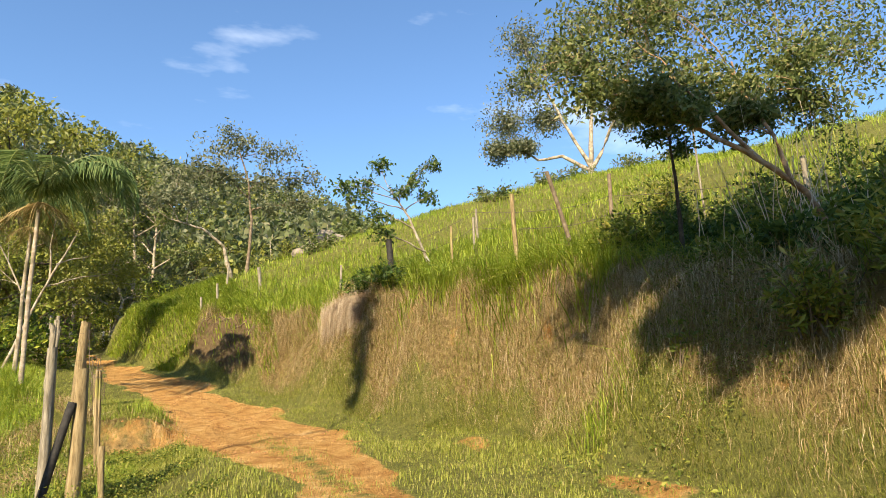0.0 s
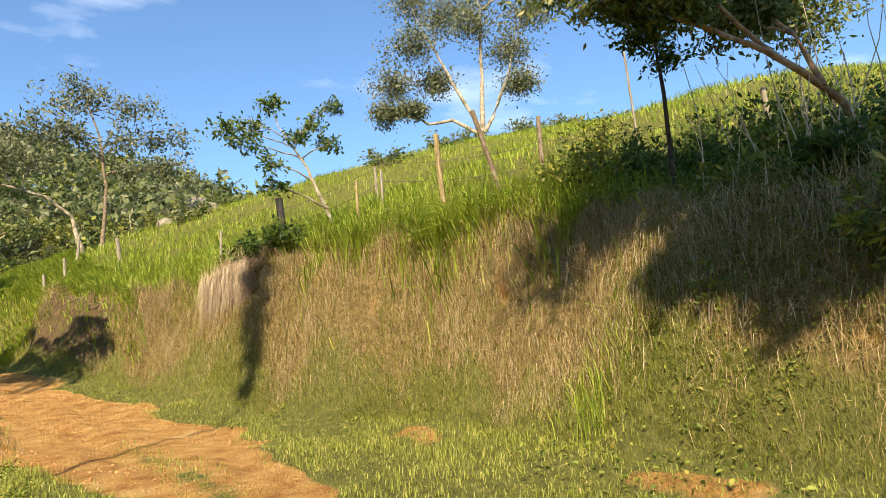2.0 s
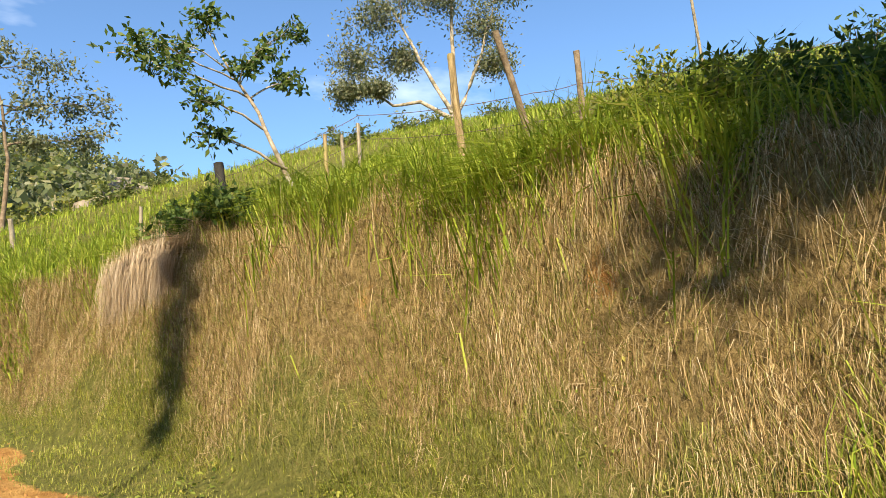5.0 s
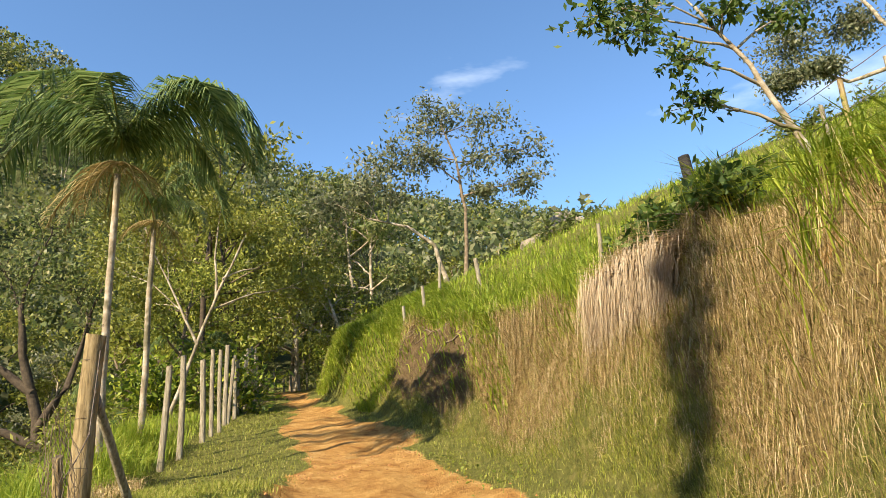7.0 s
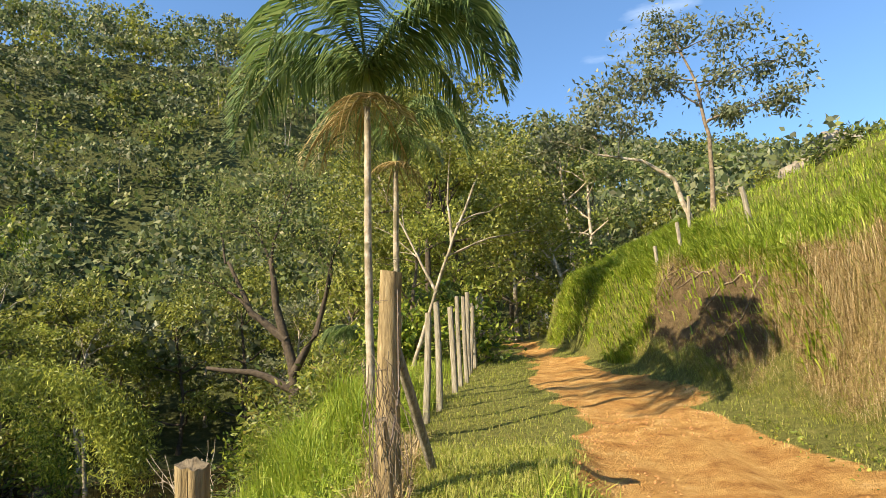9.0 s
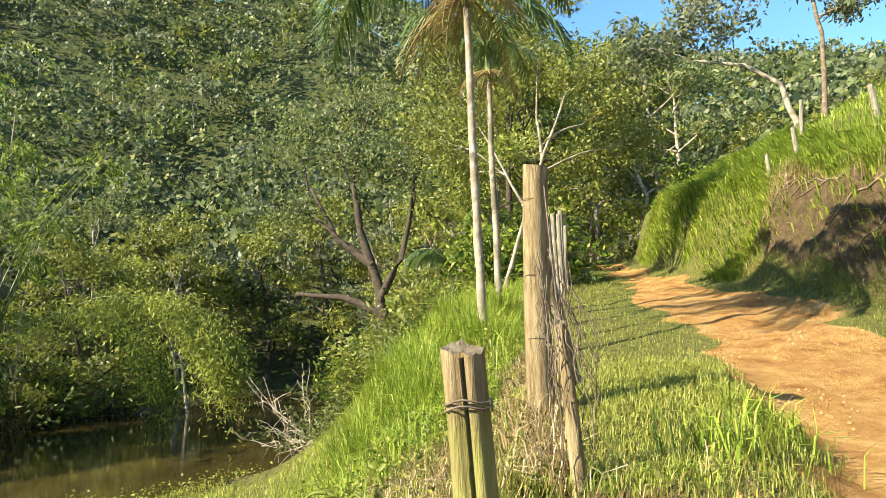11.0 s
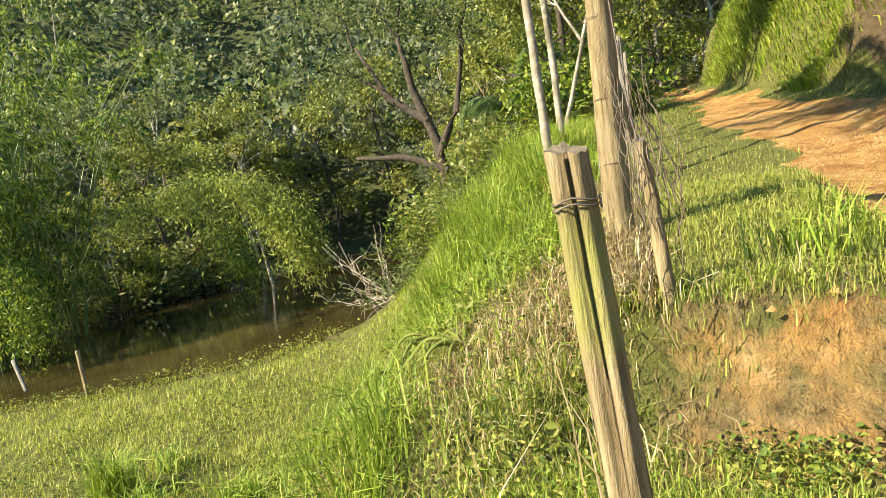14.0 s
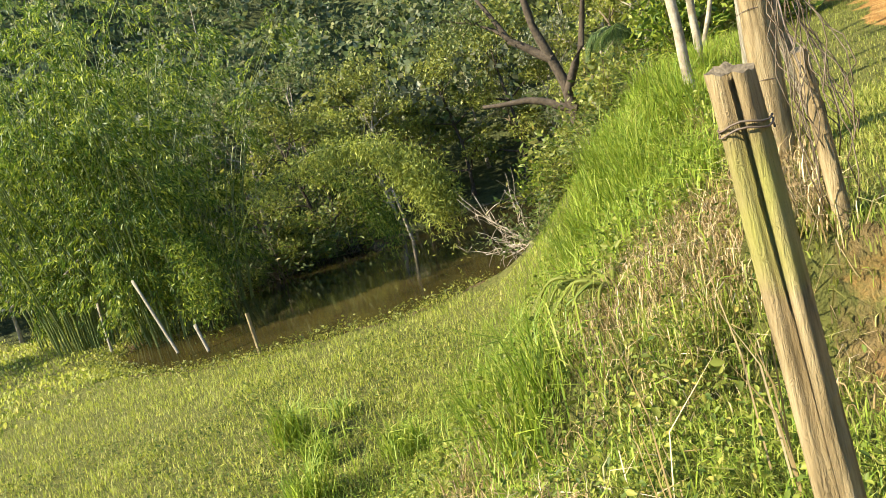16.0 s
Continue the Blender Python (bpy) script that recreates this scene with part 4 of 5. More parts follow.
# Forest: trees built once and set about
protos = []
for n, (leaf, bark, H, R, sz) in enumerate((("bright", "bark", 9, 2.6, 0.36), ("yellow", "darkbark", 11, 3.0, 0.38), ("yellow", "pale", 8, 2.4, 0.32), ("grey", "pale", 10, 2.6, 0.34), ("tree", "pale", 12, 3.2, 0.4), ("bright", "bark", 8, 2.5, 0.32))):
    g = np.random.default_rng(50 + n)
    bl = []
    for m in range(11):
        a = m * 2.4 + g.normal(0, 0.3)
        rr = R * (0.9 if m < 8 else 0.35)
        bl.append((rr * np.cos(a), rr * np.sin(a), H * (0.18 + 0.09 * m + 0.08 * g.uniform()) if m < 8 else H * (0.86 + 0.05 * (m - 8)), R * 0.46, R * 0.46, R * 0.30))
    protos.append(tree("forest tree with a leafy uneven crown", ((0, 0, 0), (0.2 * g.normal(), 0.2 * g.normal(), H * 0.35), (0.5 * g.normal(), 0.5 * g.normal(), H * 0.75)), 0.16, bl, leaf, bark, sz * 0.74, 350, 60 + n, twigs=9, name="forest_tree", light=True))
for ob in protos:
    ob["group"] = "forest trees"
spots = []
rng = np.random.default_rng(77)


def clear(x, y):
    if pond_edge(x, y) < 1.2:
        return False
    if road_left(y) - 1.0 - 0.02 * y < x < road_right(y) + 1.2 and y < 46:
        return False
    if x > bank_foot(y) - 1.5 and y < 41:
        return False
    if y < 26 or (x > -10 and y < 29) or (y < 30 and -42 < x < -12):
        return False
    if x > -2 and y < 66:
        return False
    if -25 < x < -9 and y < 43:
        return False
    return -75 < math.degrees(math.atan2(x + 3, y - 8)) < 22


while len(spots) < 56:
    a, r = math.radians(rng.uniform(-75, 20)), rng.uniform(20, 62)
    x, y = -3 + r * math.sin(a), 8 + r * math.cos(a)
    if clear(x, y) and all((x - u) ** 2 + (y - v) ** 2 > 11 for u, v in spots):
        spots.append((x, y))
spots += [(-9.5, 38), (-8.6, 41.5), (-3.4, 47), (-6.6, 48), (-9.8, 46), (-4.6, 50), (-11.5, 42)]
for n, (x, y) in enumerate(spots):
    s = rng.uniform(0.75, 1.2) * (0.72 if math.hypot(x + 3, y - 8) < 42 and n < 56 else 1)
    m = Matrix.Translation(foot(x, y, -0.1)) @ Matrix.Rotation(rng.uniform(0, 6.28), 4, "Z") @ Matrix.Diagonal((s, s, s * rng.uniform(0.9, 1.15), 1))
    if n < len(protos):
        protos[n].matrix_basis = m
    else:
        c = copy_thing(protos[int(rng.integers(0, len(protos)))], Matrix())
        c.matrix_basis = m

# Undergrowth
bushes = []
for n, (leaf, sz) in enumerate((("weed", 0.2), ("bamboo", 0.2), ("yellow", 0.18), ("tree", 0.18))):
    bushes.append(bush("leafy undergrowth shrub at the forest edge", (0, 0, 0), (1.5, 1.5, 1.6), leaf, sz * 0.95, 820, 90 + n, "undergrowth_bush", stems=14))
    bushes[-1]["group"] = "undergrowth"
spots = []
while len(spots) < 105:
    a, r = math.radians(rng.uniform(-72, 18)), rng.uniform(19, 46)
    x, y = -3 + r * math.sin(a), 8 + r * math.cos(a)
    if pond_edge(x, y) > (0.5 if x < -26 or y > 38 else 2.5) and not (road_left(y) - 0.6 - 0.03 * y < x < road_right(y) + 0.5) and not (x > bank_foot(y) - 1.0 and y < 40) and y > 26 and not (x > -9 and y < 29) and not (-25 < x < slope_foot(y) + 0.5 and y < 25):
        spots.append((x, y))
while len(spots) < 145:
    x, y = rng.uniform(-24, -9), rng.uniform(33, 44)
    if pond_edge(x, y) > 0.6 and x < slope_foot(y) + 6:
        spots.append((x, y))
for a in np.linspace(-2.6, 2.9, 26):
    x, y = -23.5 + 9.6 * math.cos(a), 31 + 9.6 * math.sin(a)
    if (y > 27 and x < -27 or y > 37) and pond_edge(x, y) > 0.3:
        spots.append((x, y))
for n, (x, y) in enumerate(spots):
    s = rng.uniform(0.6, 1.3)
    m = Matrix.Translation(foot(x, y, -0.05)) @ Matrix.Rotation(rng.uniform(0, 6.28), 4, "Z") @ Matrix.Diagonal((s, s, s * rng.uniform(0.7, 1.2), 1))
    if n < len(bushes):
        bushes[n].matrix_basis = m
    else:
        c = copy_thing(bushes[int(rng.integers(0, len(bushes)))], Matrix())
        c.matrix_basis = m

# Thick shrubs over the far shore
rng = np.random.default_rng(88)
for n in range(26):
    a = 2.75 - 2.35 * n / 25
    r = 10.4 + (1.6 if n % 2 else 0) + rng.uniform(-0.3, 0.5)
    x, y = -23.5 + r * math.cos(a) - (2.0 if y > 36 else 0), 31 + r * math.sin(a)
    if pond_edge(x, y) < 0.4:
        continue
    k = rng.uniform(1.5, 2.3)
    c = copy_thing(bushes[(3, 0, 3, 1, 2)[n % 5]], Matrix())
    c.matrix_basis = Matrix.Translation(foot(x, y, -0.05)) @ Matrix.Rotation(rng.uniform(0, 6.28), 4, "Z") @ Matrix.Diagonal((k, k, k * 0.9, 1))

# Woods on the far ridge
rng = np.random.default_rng(99)
az, rr = np.radians(rng.uniform(-80, 28, 3000)), np.sqrt(rng.uniform(52**2, 158**2, 3000))
cx, cy = -3 + rr * np.sin(az), 8 + rr * np.cos(az)
ok = ~((cx > bank_foot(cy) - 1) & (cy < 60)) & ~((np.abs(cx - 0.5 * (road_left(cy) + road_right(cy))) < 2) & (cy < 60)) & (pond_edge(cx, cy) > 1)
cx, cy, rr = cx[ok], cy[ok], rr[ok]
cz = land(cx, cy)
R = rng.uniform(1.8, 3.6, len(cx))
Hc = rng.uniform(4, 10, len(cx))
nl, nlump = 66, 7
lump = unit(rng.normal(size=(len(cx), nlump, 3)))
lump[..., 2] = np.abs(lump[..., 2]) * 1.1 - 0.3
which = rng.integers(0, nlump, (len(cx), nl))
d = np.take_along_axis(lump, which[..., None], 1) * 0.75 + unit(rng.normal(size=(len(cx), nl, 3)) + [0, 0, 0.5]) * rng.uniform(0.25, 0.42, (len(cx), nl, 1))
at = np.stack([cx, cy, cz + Hc], 1)[:, None] + d * (R[:, None, None] * [1, 1, 0.95])
kind = rng.choice(4, len(cx), p=(0.42, 0.28, 0.16, 0.14))
for k, (mat, size) in enumerate((("far", 0.78), ("tree", 0.74), ("grey", 0.74), ("yellow", 0.7))):
    woods = part_raw("ridge_woods", leaves(at[kind == k].reshape(-1, 3), size, rng, 0.6), mat)
    tagged(woods, "dense mixed green woods covering the far ridge", "woods", kind="stuff")
some = rng.choice(len(cx), 170, replace=False)
stems = part_raw("ridge_trunks", join(*[tube(bent((cx[i], cy[i], cz[i] - 0.3), (cx[i] + rng.normal(0, 0.5), cy[i], cz[i] + Hc[i] + 0.8 * R[i]), 0.06, 4, 0, rng), np.array([0.11, 0.09, 0.07, 0.03]) * rng.uniform(0.6, 1.2), 5) for i in some]), "pale")
tagged(stems, "thin pale trunks among the ridge woods", "trunks", kind="stuff")

# Trees beside the start that shade the track and the bank
b = foot(-6.2, -0.8)
tree("low round tree beside the track", (b, (-6.1, -0.8, 1.6), (-6.0, -0.7, 3.6)), 0.14,
     [(-6.0, -0.6, 4.9, 1.3, 1.2, 0.9), (-6.8, -0.4, 4.3, 1.0, 1.0, 0.8), (-5.3, -1.1, 4.3, 1.0, 1.0, 0.8)], "tree", "bark", 0.2, 1500, 41, twigs=10)
b = foot(-5.6, -6.4)
tree("tall tree with a high broad crown beside the track", (b, (-5.5, -6.2, 4.0), (-5.1, -5.2, 8.0), (-4.3, -2.9, 11.0)), 0.15,
     [(-3.7, -0.9, 11.3, 1.4, 1.4, 0.9), (-2.9, 0.2, 11.0, 1.2, 1.2, 0.8), (-4.4, -0.1, 10.6, 1.1, 1.1, 0.7), (-5.3, -3.2, 11.0, 1.2, 1.2, 0.7), (-4.9, -4.2, 11.1, 1.2, 1.2, 0.7), (-4.7, -2.3, 11.5, 1.5, 1.5, 1.0), (-3.7, -3.5, 11.7, 1.5, 1.5, 1.0), (-5.5, -0.9, 12.1, 1.4, 1.4, 0.8), (-2.6, -2.3, 12.2, 1.5, 1.5, 0.9), (-5.7, -4.2, 10.9, 0.8, 0.8, 0.5), (-6.2, -2.7, 11.0, 0.65, 0.65, 0.4), (-6.2, -3.7, 11.0, 0.7, 0.7, 0.45)],
     "tree", "bark", 0.22, 2000, 43, twigs=11)
b = foot(-7.2, 6.7)
tree("slender tall tree beside the fence line", (b, (-7.25, 6.6, 4.0), (-7.15, 6.75, 8.0), (-7.2, 6.7, 12.9)), 0.055,
     [(-7.5, 7.1, 13.2, 0.7, 0.7, 0.4), (-6.8, 6.5, 12.9, 0.7, 0.7, 0.4), (-7.4, 6.4, 12.4, 0.6, 0.6, 0.35), (-6.95, 6.95, 12.0, 0.5, 0.5, 0.35), (-7.4, 6.6, 11.6, 0.5, 0.5, 0.35), (-7.1, 6.8, 11.2, 0.45, 0.45, 0.35), (-7.35, 6.6, 10.7, 0.38, 0.38, 0.35), (-7.1, 6.75, 10.2, 0.3, 0.3, 0.35), (-7.25, 6.7, 9.6, 0.2, 0.2, 0.35)], "tree", "bark", 0.13, 300, 42, twigs=9)

# Bushes on the bank
bush("dark broad-leaved bush above the hanging roots", foot(2.3, 15.9, -0.1), (0.5, 0.9, 0.55), "bush", 0.16, 700, 101, stems=14)
bush("dark broad-leaved bush above the hanging roots", foot(2.25, 16.9, -0.1), (0.55, 1.0, 0.6), "bush", 0.16, 900, 106, stems=14)
bush("dark broad-leaved bush above the hanging roots", foot(2.6, 17.6, -0.1), (0.6, 0.9, 0.6), "bush", 0.16, 700, 107, stems=12)
bush("dark broad-leaved bush above the hanging roots", foot(2.3, 18.6, -0.1), (0.6, 0.8, 0.6), "bush", 0.14, 700, 102)
bush("tall weed with long pointed leaves at the bank", foot(2.9, 4.6), (0.55, 0.6, 0.8), "weed", 0.13, 1300, 103, stems=14, wide=0.24)
bush("tall weed with long pointed leaves at the bank", foot(3.2, 3.7), (0.8, 0.8, 1.1), "weed", 0.13, 2000, 104, stems=14, wide=0.24)
bush("pale green broad-leaved weed on the bank", foot(2.55, 6.2), (0.22, 0.22, 0.5), "weed", 0.12, 90, 105, stems=4, wide=0.3)
for n, (bx, by, r, h) in enumerate(((5.2, 6.2, 1.2, 0.9), (6.4, 5.0, 1.3, 1.1), (7.2, 8.8, 1.3, 1.0), (8.5, 7.0, 1.4, 1.2), (6.2, 9.8, 1.0, 0.9), (4.6, 4.4, 1.0, 0.9), (9.8, 10.0, 1.4, 1.0), (5.2, 8.6, 0.8, 0.7), (4.5, 2.6, 1.3, 1.0), (8.2, 12.0, 0.9, 1.2), (4.7, 7.6, 0.8, 0.8), (5.6, 7.0, 1.0, 1.0), (4.5, 9.0, 0.7, 0.7), (6.4, 8.2, 1.0, 0.9), (4.9, 5.4, 0.9, 0.9), (3.9, 6.3, 0.6, 0.5), (7.4, 6.4, 1.3, 1.1), (10.5, 8.0, 1.5, 1.2), (5.6, 10.6, 0.8, 0.8), (9.2, 5.0, 1.5, 1.2), (12, 9.5, 1.6, 1.2), (3.95, 4.7, 0.6, 0.7), (4.2, 4.1, 0.7, 0.8), (3.75, 5.3, 0.45, 0.5), (4.9, 4.6, 0.8, 0.9))):
    bush("dark leafy shrub on the hillside", foot(bx, by, -0.05), (r, r, h), "bush" if n % 3 else "weed", 0.115, 1700, 110 + n, stems=16)
for n, (bx, by) in enumerate(((14, 30), (19, 32), (21.5, 32.5), (26, 32), (29, 31), (5, 32), (8, 37))):
    bush("low bush on the hill's crest", foot(bx, by, -0.05), (1.3, 1.3, 0.9), "tree", 0.22, 600, 130 + n)

# Climbers and weeds, not to be counted
rng = np.random.default_rng(140)


def weeds(name, label, x, y, high, size, mat, wide=0.45):
    a = on_land(x, y, 0)
    a[:, 2] += rng.beta(1, 1.6, len(x)) * high
    return tagged(part_raw(name, ovate(a, size, rng, wide + 0.1), mat), label, "weeds", kind="stuff")


x, y = scatter(52000, 1.6, 4.8, 0.5, 10.5, lambda x, y: sstep(-0.1, 0.3, bank_u(x, y)) * sstep(-0.2, 0.35, wave(x, y, 0.9, 41)) * sstep(10.5, 6.5, y), rng)
weeds("bank_climbers", "small yellow-green leaves climbing over the bank", x, y, 0.3, 0.036, "weed")
x, y = scatter(26000, 3.0, 5.6, 4.2, 11, lambda x, y: sstep(0.9, 1.05, bank_u(x, y)) * sstep(-0.3, 0.3, wave(x, y, 0.8, 62)), rng)
weeds("lip_creepers", "small yellow-green leaves along the bank's lip", x, y, 0.34, 0.04, "weed")
x, y = scatter(60000, -10.5, -3.7, 6.5, 22, lambda x, y: (x < fence_x(y) + 0.1 - 0.3 * (y > 14)) * (x > slope_foot(y) - 0.5) * (0.3 + 0.7 * sstep(-0.3, 0.3, wave(x, y, 0.9, 42))), rng)
weeds("slope_weeds", "low leafy weeds on the slope below the fence", x, y, 0.34, 0.036, "weed")
x, y = scatter(9000, -9, -4.0, 11, 20, lambda x, y: (x < fence_x(y) - 0.4) * (np.hypot(x + 3.7, y - 10.8) > 3) * sstep(0.0, 0.5, wave(x, y, 0.8, 49)), rng)
weeds("broad_weeds", "broad-leaved yellow-green weeds on the slope", x, y, 0.42, 0.06, "yellow")
x, y = scatter(22000, -19, -7, 12, 23, lambda x, y: (x < slope_foot(y) + 2) * (pond_edge(x, y) > 0.4) * sstep(-0.3, 0.4, wave(x, y, 1.4, 63)), rng)
weeds("field_weeds", "small bright leaves among the field grass", x, y, 0.2, 0.06, "weed")
x, y = scatter(30000, -4.8, -2.4, 8.5, 14.1, lambda x, y: sstep(-0.1, 0.3, wave(x, y, 0.7, 43)), rng)
weeds("entry_weeds", "small round weeds on the entry ground", x, y, 0.14, 0.032, "weed", 0.6)
x, y = scatter(17000, -31, -12, 20, 27, lambda x, y: (pond_edge(x, y) > -0.1) * sstep(1.8, 0.3, pond_edge(x, y)), rng)
weeds("shore_weeds", "bright weeds along the pond edge", x, y, 0.42, 0.1, "yellow")
x, y = scatter(7000, -1.0, 2.6, 4, 22, lambda x, y: sstep(-1.4, -0.5, x - bank_foot(y)) * sstep(0.4, 0, x - bank_foot(y)) * sstep(0.1, 0.5, wave(x, y, 0.8, 44)), rng)
weeds("foot_weeds", "low weeds along the foot of the bank", x, y, 0.15, 0.055, "weed")


def tuft(label, x, y, n, h, w, mat, lean=0.9, r=0.15, name="grass_tuft"):
    a = rng.normal(0, r, (n, 2))
    p = on_land(x + a[:, 0], y + a[:, 1])
    base = np.array(foot(x, y))
    ob = part_raw(name, blades(p - base, h, w, lean, rng), mat)
    ob.location = base
    return tagged(ob, label, "grass", "grass tufts", "stuff")


for tx, ty, n, h in ((-10.7, 16.0, 130, 0.75), (-7.3, 15.6, 160, 0.9), (-12.5, 18.5, 60, 0.5), (-3.3, 14.9, 70, 0.4), (-2.9, 15.6, 60, 0.35), (-7.9, 17.2, 110, 0.8), (2.25, 7.6, 80, 0.6), (2.5, 7.2, 70, 0.6), (-5.8, 19.2, 160, 0.8), (-6.1, 19.7, 160, 0.8), (-5.6, 19.6, 120, 0.7), (-6.4, 18.6, 180, 0.9), (-6.9, 19.0, 180, 0.9), (-6.2, 18.0, 160, 0.8), (-7.2, 18.2, 160, 0.9), (-6.4, 22.6, 140, 0.8), (-6.8, 21.2, 160, 0.9), (-7.6, 20.2, 160, 0.9), (-5.4, 17.4, 120, 0.6), (-12.58, 17.43, 150, 1.0), (-11.5, 17.0, 90, 0.7), (-5.9, 14.18, 230, 0.75), (-10.2, 17.4, 120, 0.7)):
    tuft("tuft of long arching green grass blades", tx, ty, n + n // 2, h, 0.011 if tx > -9 else 0.02, "lush")
for ty in (9.9, 10.4, 10.9, 11.4, 11.9, 13.1, 8.9, 14.2):
    tx = float(bank_foot(ty)) + 1.35 + rng.uniform(-0.1, 0.15)
    tuft("big tuft of lush grass hanging over the bank's lip", tx, ty, 260, 1.0, 0.019, "lush", 1.15, 0.24)
    tuft("dry grass hanging under the bank's lip", tx - 0.25, ty + 0.2, 120, 0.7, 0.009, "straw", 1.6, 0.2)
for tx, ty in ((-4.55, 12.9), (-4.24, 13.18)):
    tuft("dry reddish grass stalks with seed heads", tx, ty, 5, 1.0, 0.008, "straw", 0.35, 0.05, "dry_stalks")


# Fern by the slope
def fern(x, y, n, size):
    base = np.array(foot(x, y, 0.05))
    ob = thing("fern", "bright yellow-green fern on the slope", "fern", base)
    for k in range(n):
        g, rb = frond((0, 0, 0), k * 2.4, 0.9, size, 22, 0.35, rng)
        part_raw("frond", join(g, rb), "yellow", ob)


fern(-5.6, 15.3, 9, 0.6)
fern(-5.9, 14.8, 8, 0.5)
fern(-6.2, 16.2, 9, 0.7)

# Pale dry roots hanging from the overhang
n = 2400
ry = rng.uniform(15.8, 17.7, n)
lump = 0.5 + 0.5 * wave(ry, ry * 0, 0.23, 64)
rx = bank_foot(ry) + 1.12 - 0.3 * rng.uniform(0, 1, n)
top = np.stack([rx, ry, 3.35 - 0.12 * lump + rng.normal(0, 0.1, n)], 1)
L = rng.uniform(0.35, 1.3, n) * (0.5 + 0.65 * lump)
out = np.stack([bank_foot(ry) + 0.62 + rng.normal(0, 0.07, n), ry + rng.normal(0, 0.03, n), top[:, 2] - rng.uniform(0.0, 0.3, n)], 1)
mid = out + np.stack([rng.normal(-0.03, 0.03, n), rng.normal(0, 0.03, n), -0.45 * L], 1)
tip = mid + np.stack([rng.normal(-0.02, 0.04, n), rng.normal(0, 0.05, n), -0.5 * L], 1)
s = np.stack([0 * L, np.full(n, 0.0052), 0 * L], 1)
k = np.arange(n)[:, None] * 7
rootv = np.stack([top - s, top + s, out + s, out - s, mid + s, mid - s, tip], 1).reshape(-1, 3)
c0 = np.array([2.0, 16.6, 3.4])
roots = part_raw("hanging_roots", (rootv - c0, np.concatenate([k + [0, 1, 2, 3], k + [3, 2, 4, 5], k + [5, 4, 6, 6]])), "roots")
roots.location = c0
tagged(roots, "curtain of pale dry roots hanging from the bank", "roots", kind="stuff")
for n in range(9):
    yy = rng.uniform(23.0, 26.4)
    a = np.array(foot(bank_foot(yy) + 1.2, yy, 0.05))
    e = np.array(foot(bank_foot(yy) + 0.35, yy + rng.uniform(0.2, 1.4), 0.06))
    q = bent(a, e, 0.1, 8, 0, rng)
    q[:, 2] = land(q[:, 0], q[:, 1]) + 0.03
    ob = part_raw("bare_root", tube(q - a, np.linspace(0.03, 0.01, 8), 5), "bark")
    ob.location = a
    tagged(ob, "thin brown root on the bare cut soil", "root", "roots on the cut")


# Fences
def stake(label, x, y, top_z, r, mat, lean=(0, 0), sides=10, name="fence_post", split=False, group="", flat=1.0, seed=1):
    """A rough round or split post with a worn, tilted top and a crack."""
    g = np.random.default_rng(seed)
    base = np.array(foot(x, y))
    H = top_z - base[2]
    ob = thing(name, label, "fence post", base, group)
    n = 12
    t = np.linspace(0, 1, n)
    ang = np.arange(sides) * 2 * np.pi / sides
    rad = r * (1 + 0.05 * g.normal(size=sides))[None] * (1.06 - 0.12 * t)[:, None] * (1 + 0.025 * g.normal(size=(n, sides)))
    if split:
        rad[1:, 15] *= np.linspace(0.7, -0.1, n - 1)
        rad[6:, 14] *= 0.9
    cx = lean[0] * t + 0.02 * np.sin(3 * t + seed)
    v = np.stack([cx[:, None] + rad * np.cos(ang), (lean[1] * t)[:, None] + rad * np.sin(ang) * flat, np.repeat((t * (H + 0.3) - 0.3)[:, None], sides, 1)], -1)
    v[-1, :, 2] += 0.012 * np.cos(ang + seed) + 0.003 * g.normal(size=sides)
    i, j = np.meshgrid(np.arange(n - 1), np.arange(sides), indexing="ij")
    k = (j + 1) % sides
    q = np.stack([i * sides + j, i * sides + k, (i + 1) * sides + k, (i + 1) * sides + j], -1).reshape(-1, 4)
    part_raw("shaft", (v.reshape(-1, 3), q), mat, ob, smooth=sides > 8)
    e = v[-1].copy()
    inner = e.mean(0)[None] - [0, 0, 0.006]
    part_raw("sawn_top", (np.concatenate([e, inner]), [[a, (a + 1) % sides, sides, sides] for a in range(sides)]), "endgrain" if mat != "burnt" else "burnt", ob, "weathered sawn top")
    return ob


def wrap(ob, z, x, y, r, turns=2.3, name="wire_tie"):
    t = np.linspace(0, turns * 2 * np.pi, 34)
    p = np.stack([x + r * np.cos(t), y + r * np.sin(t), z + 0.012 * t / 6 + 0.006 * np.sin(3 * t)], 1)
    part_raw(name, tube(p, 0.0022, 5), "wire", ob, "rusty twisted wire tie")


tall = stake("tall weathered round corner post in the grass", -4.42, 15.68, 2.56, 0.094, "wood", (0.075, 0), 14, "corner_post", seed=3)
for z in (0.55, 1.0, 1.55, 1.9):
    wrap(tall, z, 0.03 * z / 2.2, 0, 0.098, 1.2, "wire_band")
brace = bent((0.16, 0.95, 0.05), (0.06, 0.06, 1.25), 0.01, 6)
part_raw("brace", tube(brace, 0.045, 7), "greywood", tall, "dark leaning brace pole", True)
spl = stake("split weathered post with a deep crack and wire tie", -3.835, 12.27, 1.41, 0.047, "wood", (-0.135, 0.0), 20, split=True, seed=4)
wrap(spl, 1.28 - foot(-3.835, 12.27)[2], -0.115, 0, 0.051, 2.0)
thin = stake("thin leaning post wrapped in dry vines", -3.97, 14.4, 1.43, 0.04, "wood", (-0.12, 0.06), 9, seed=5)
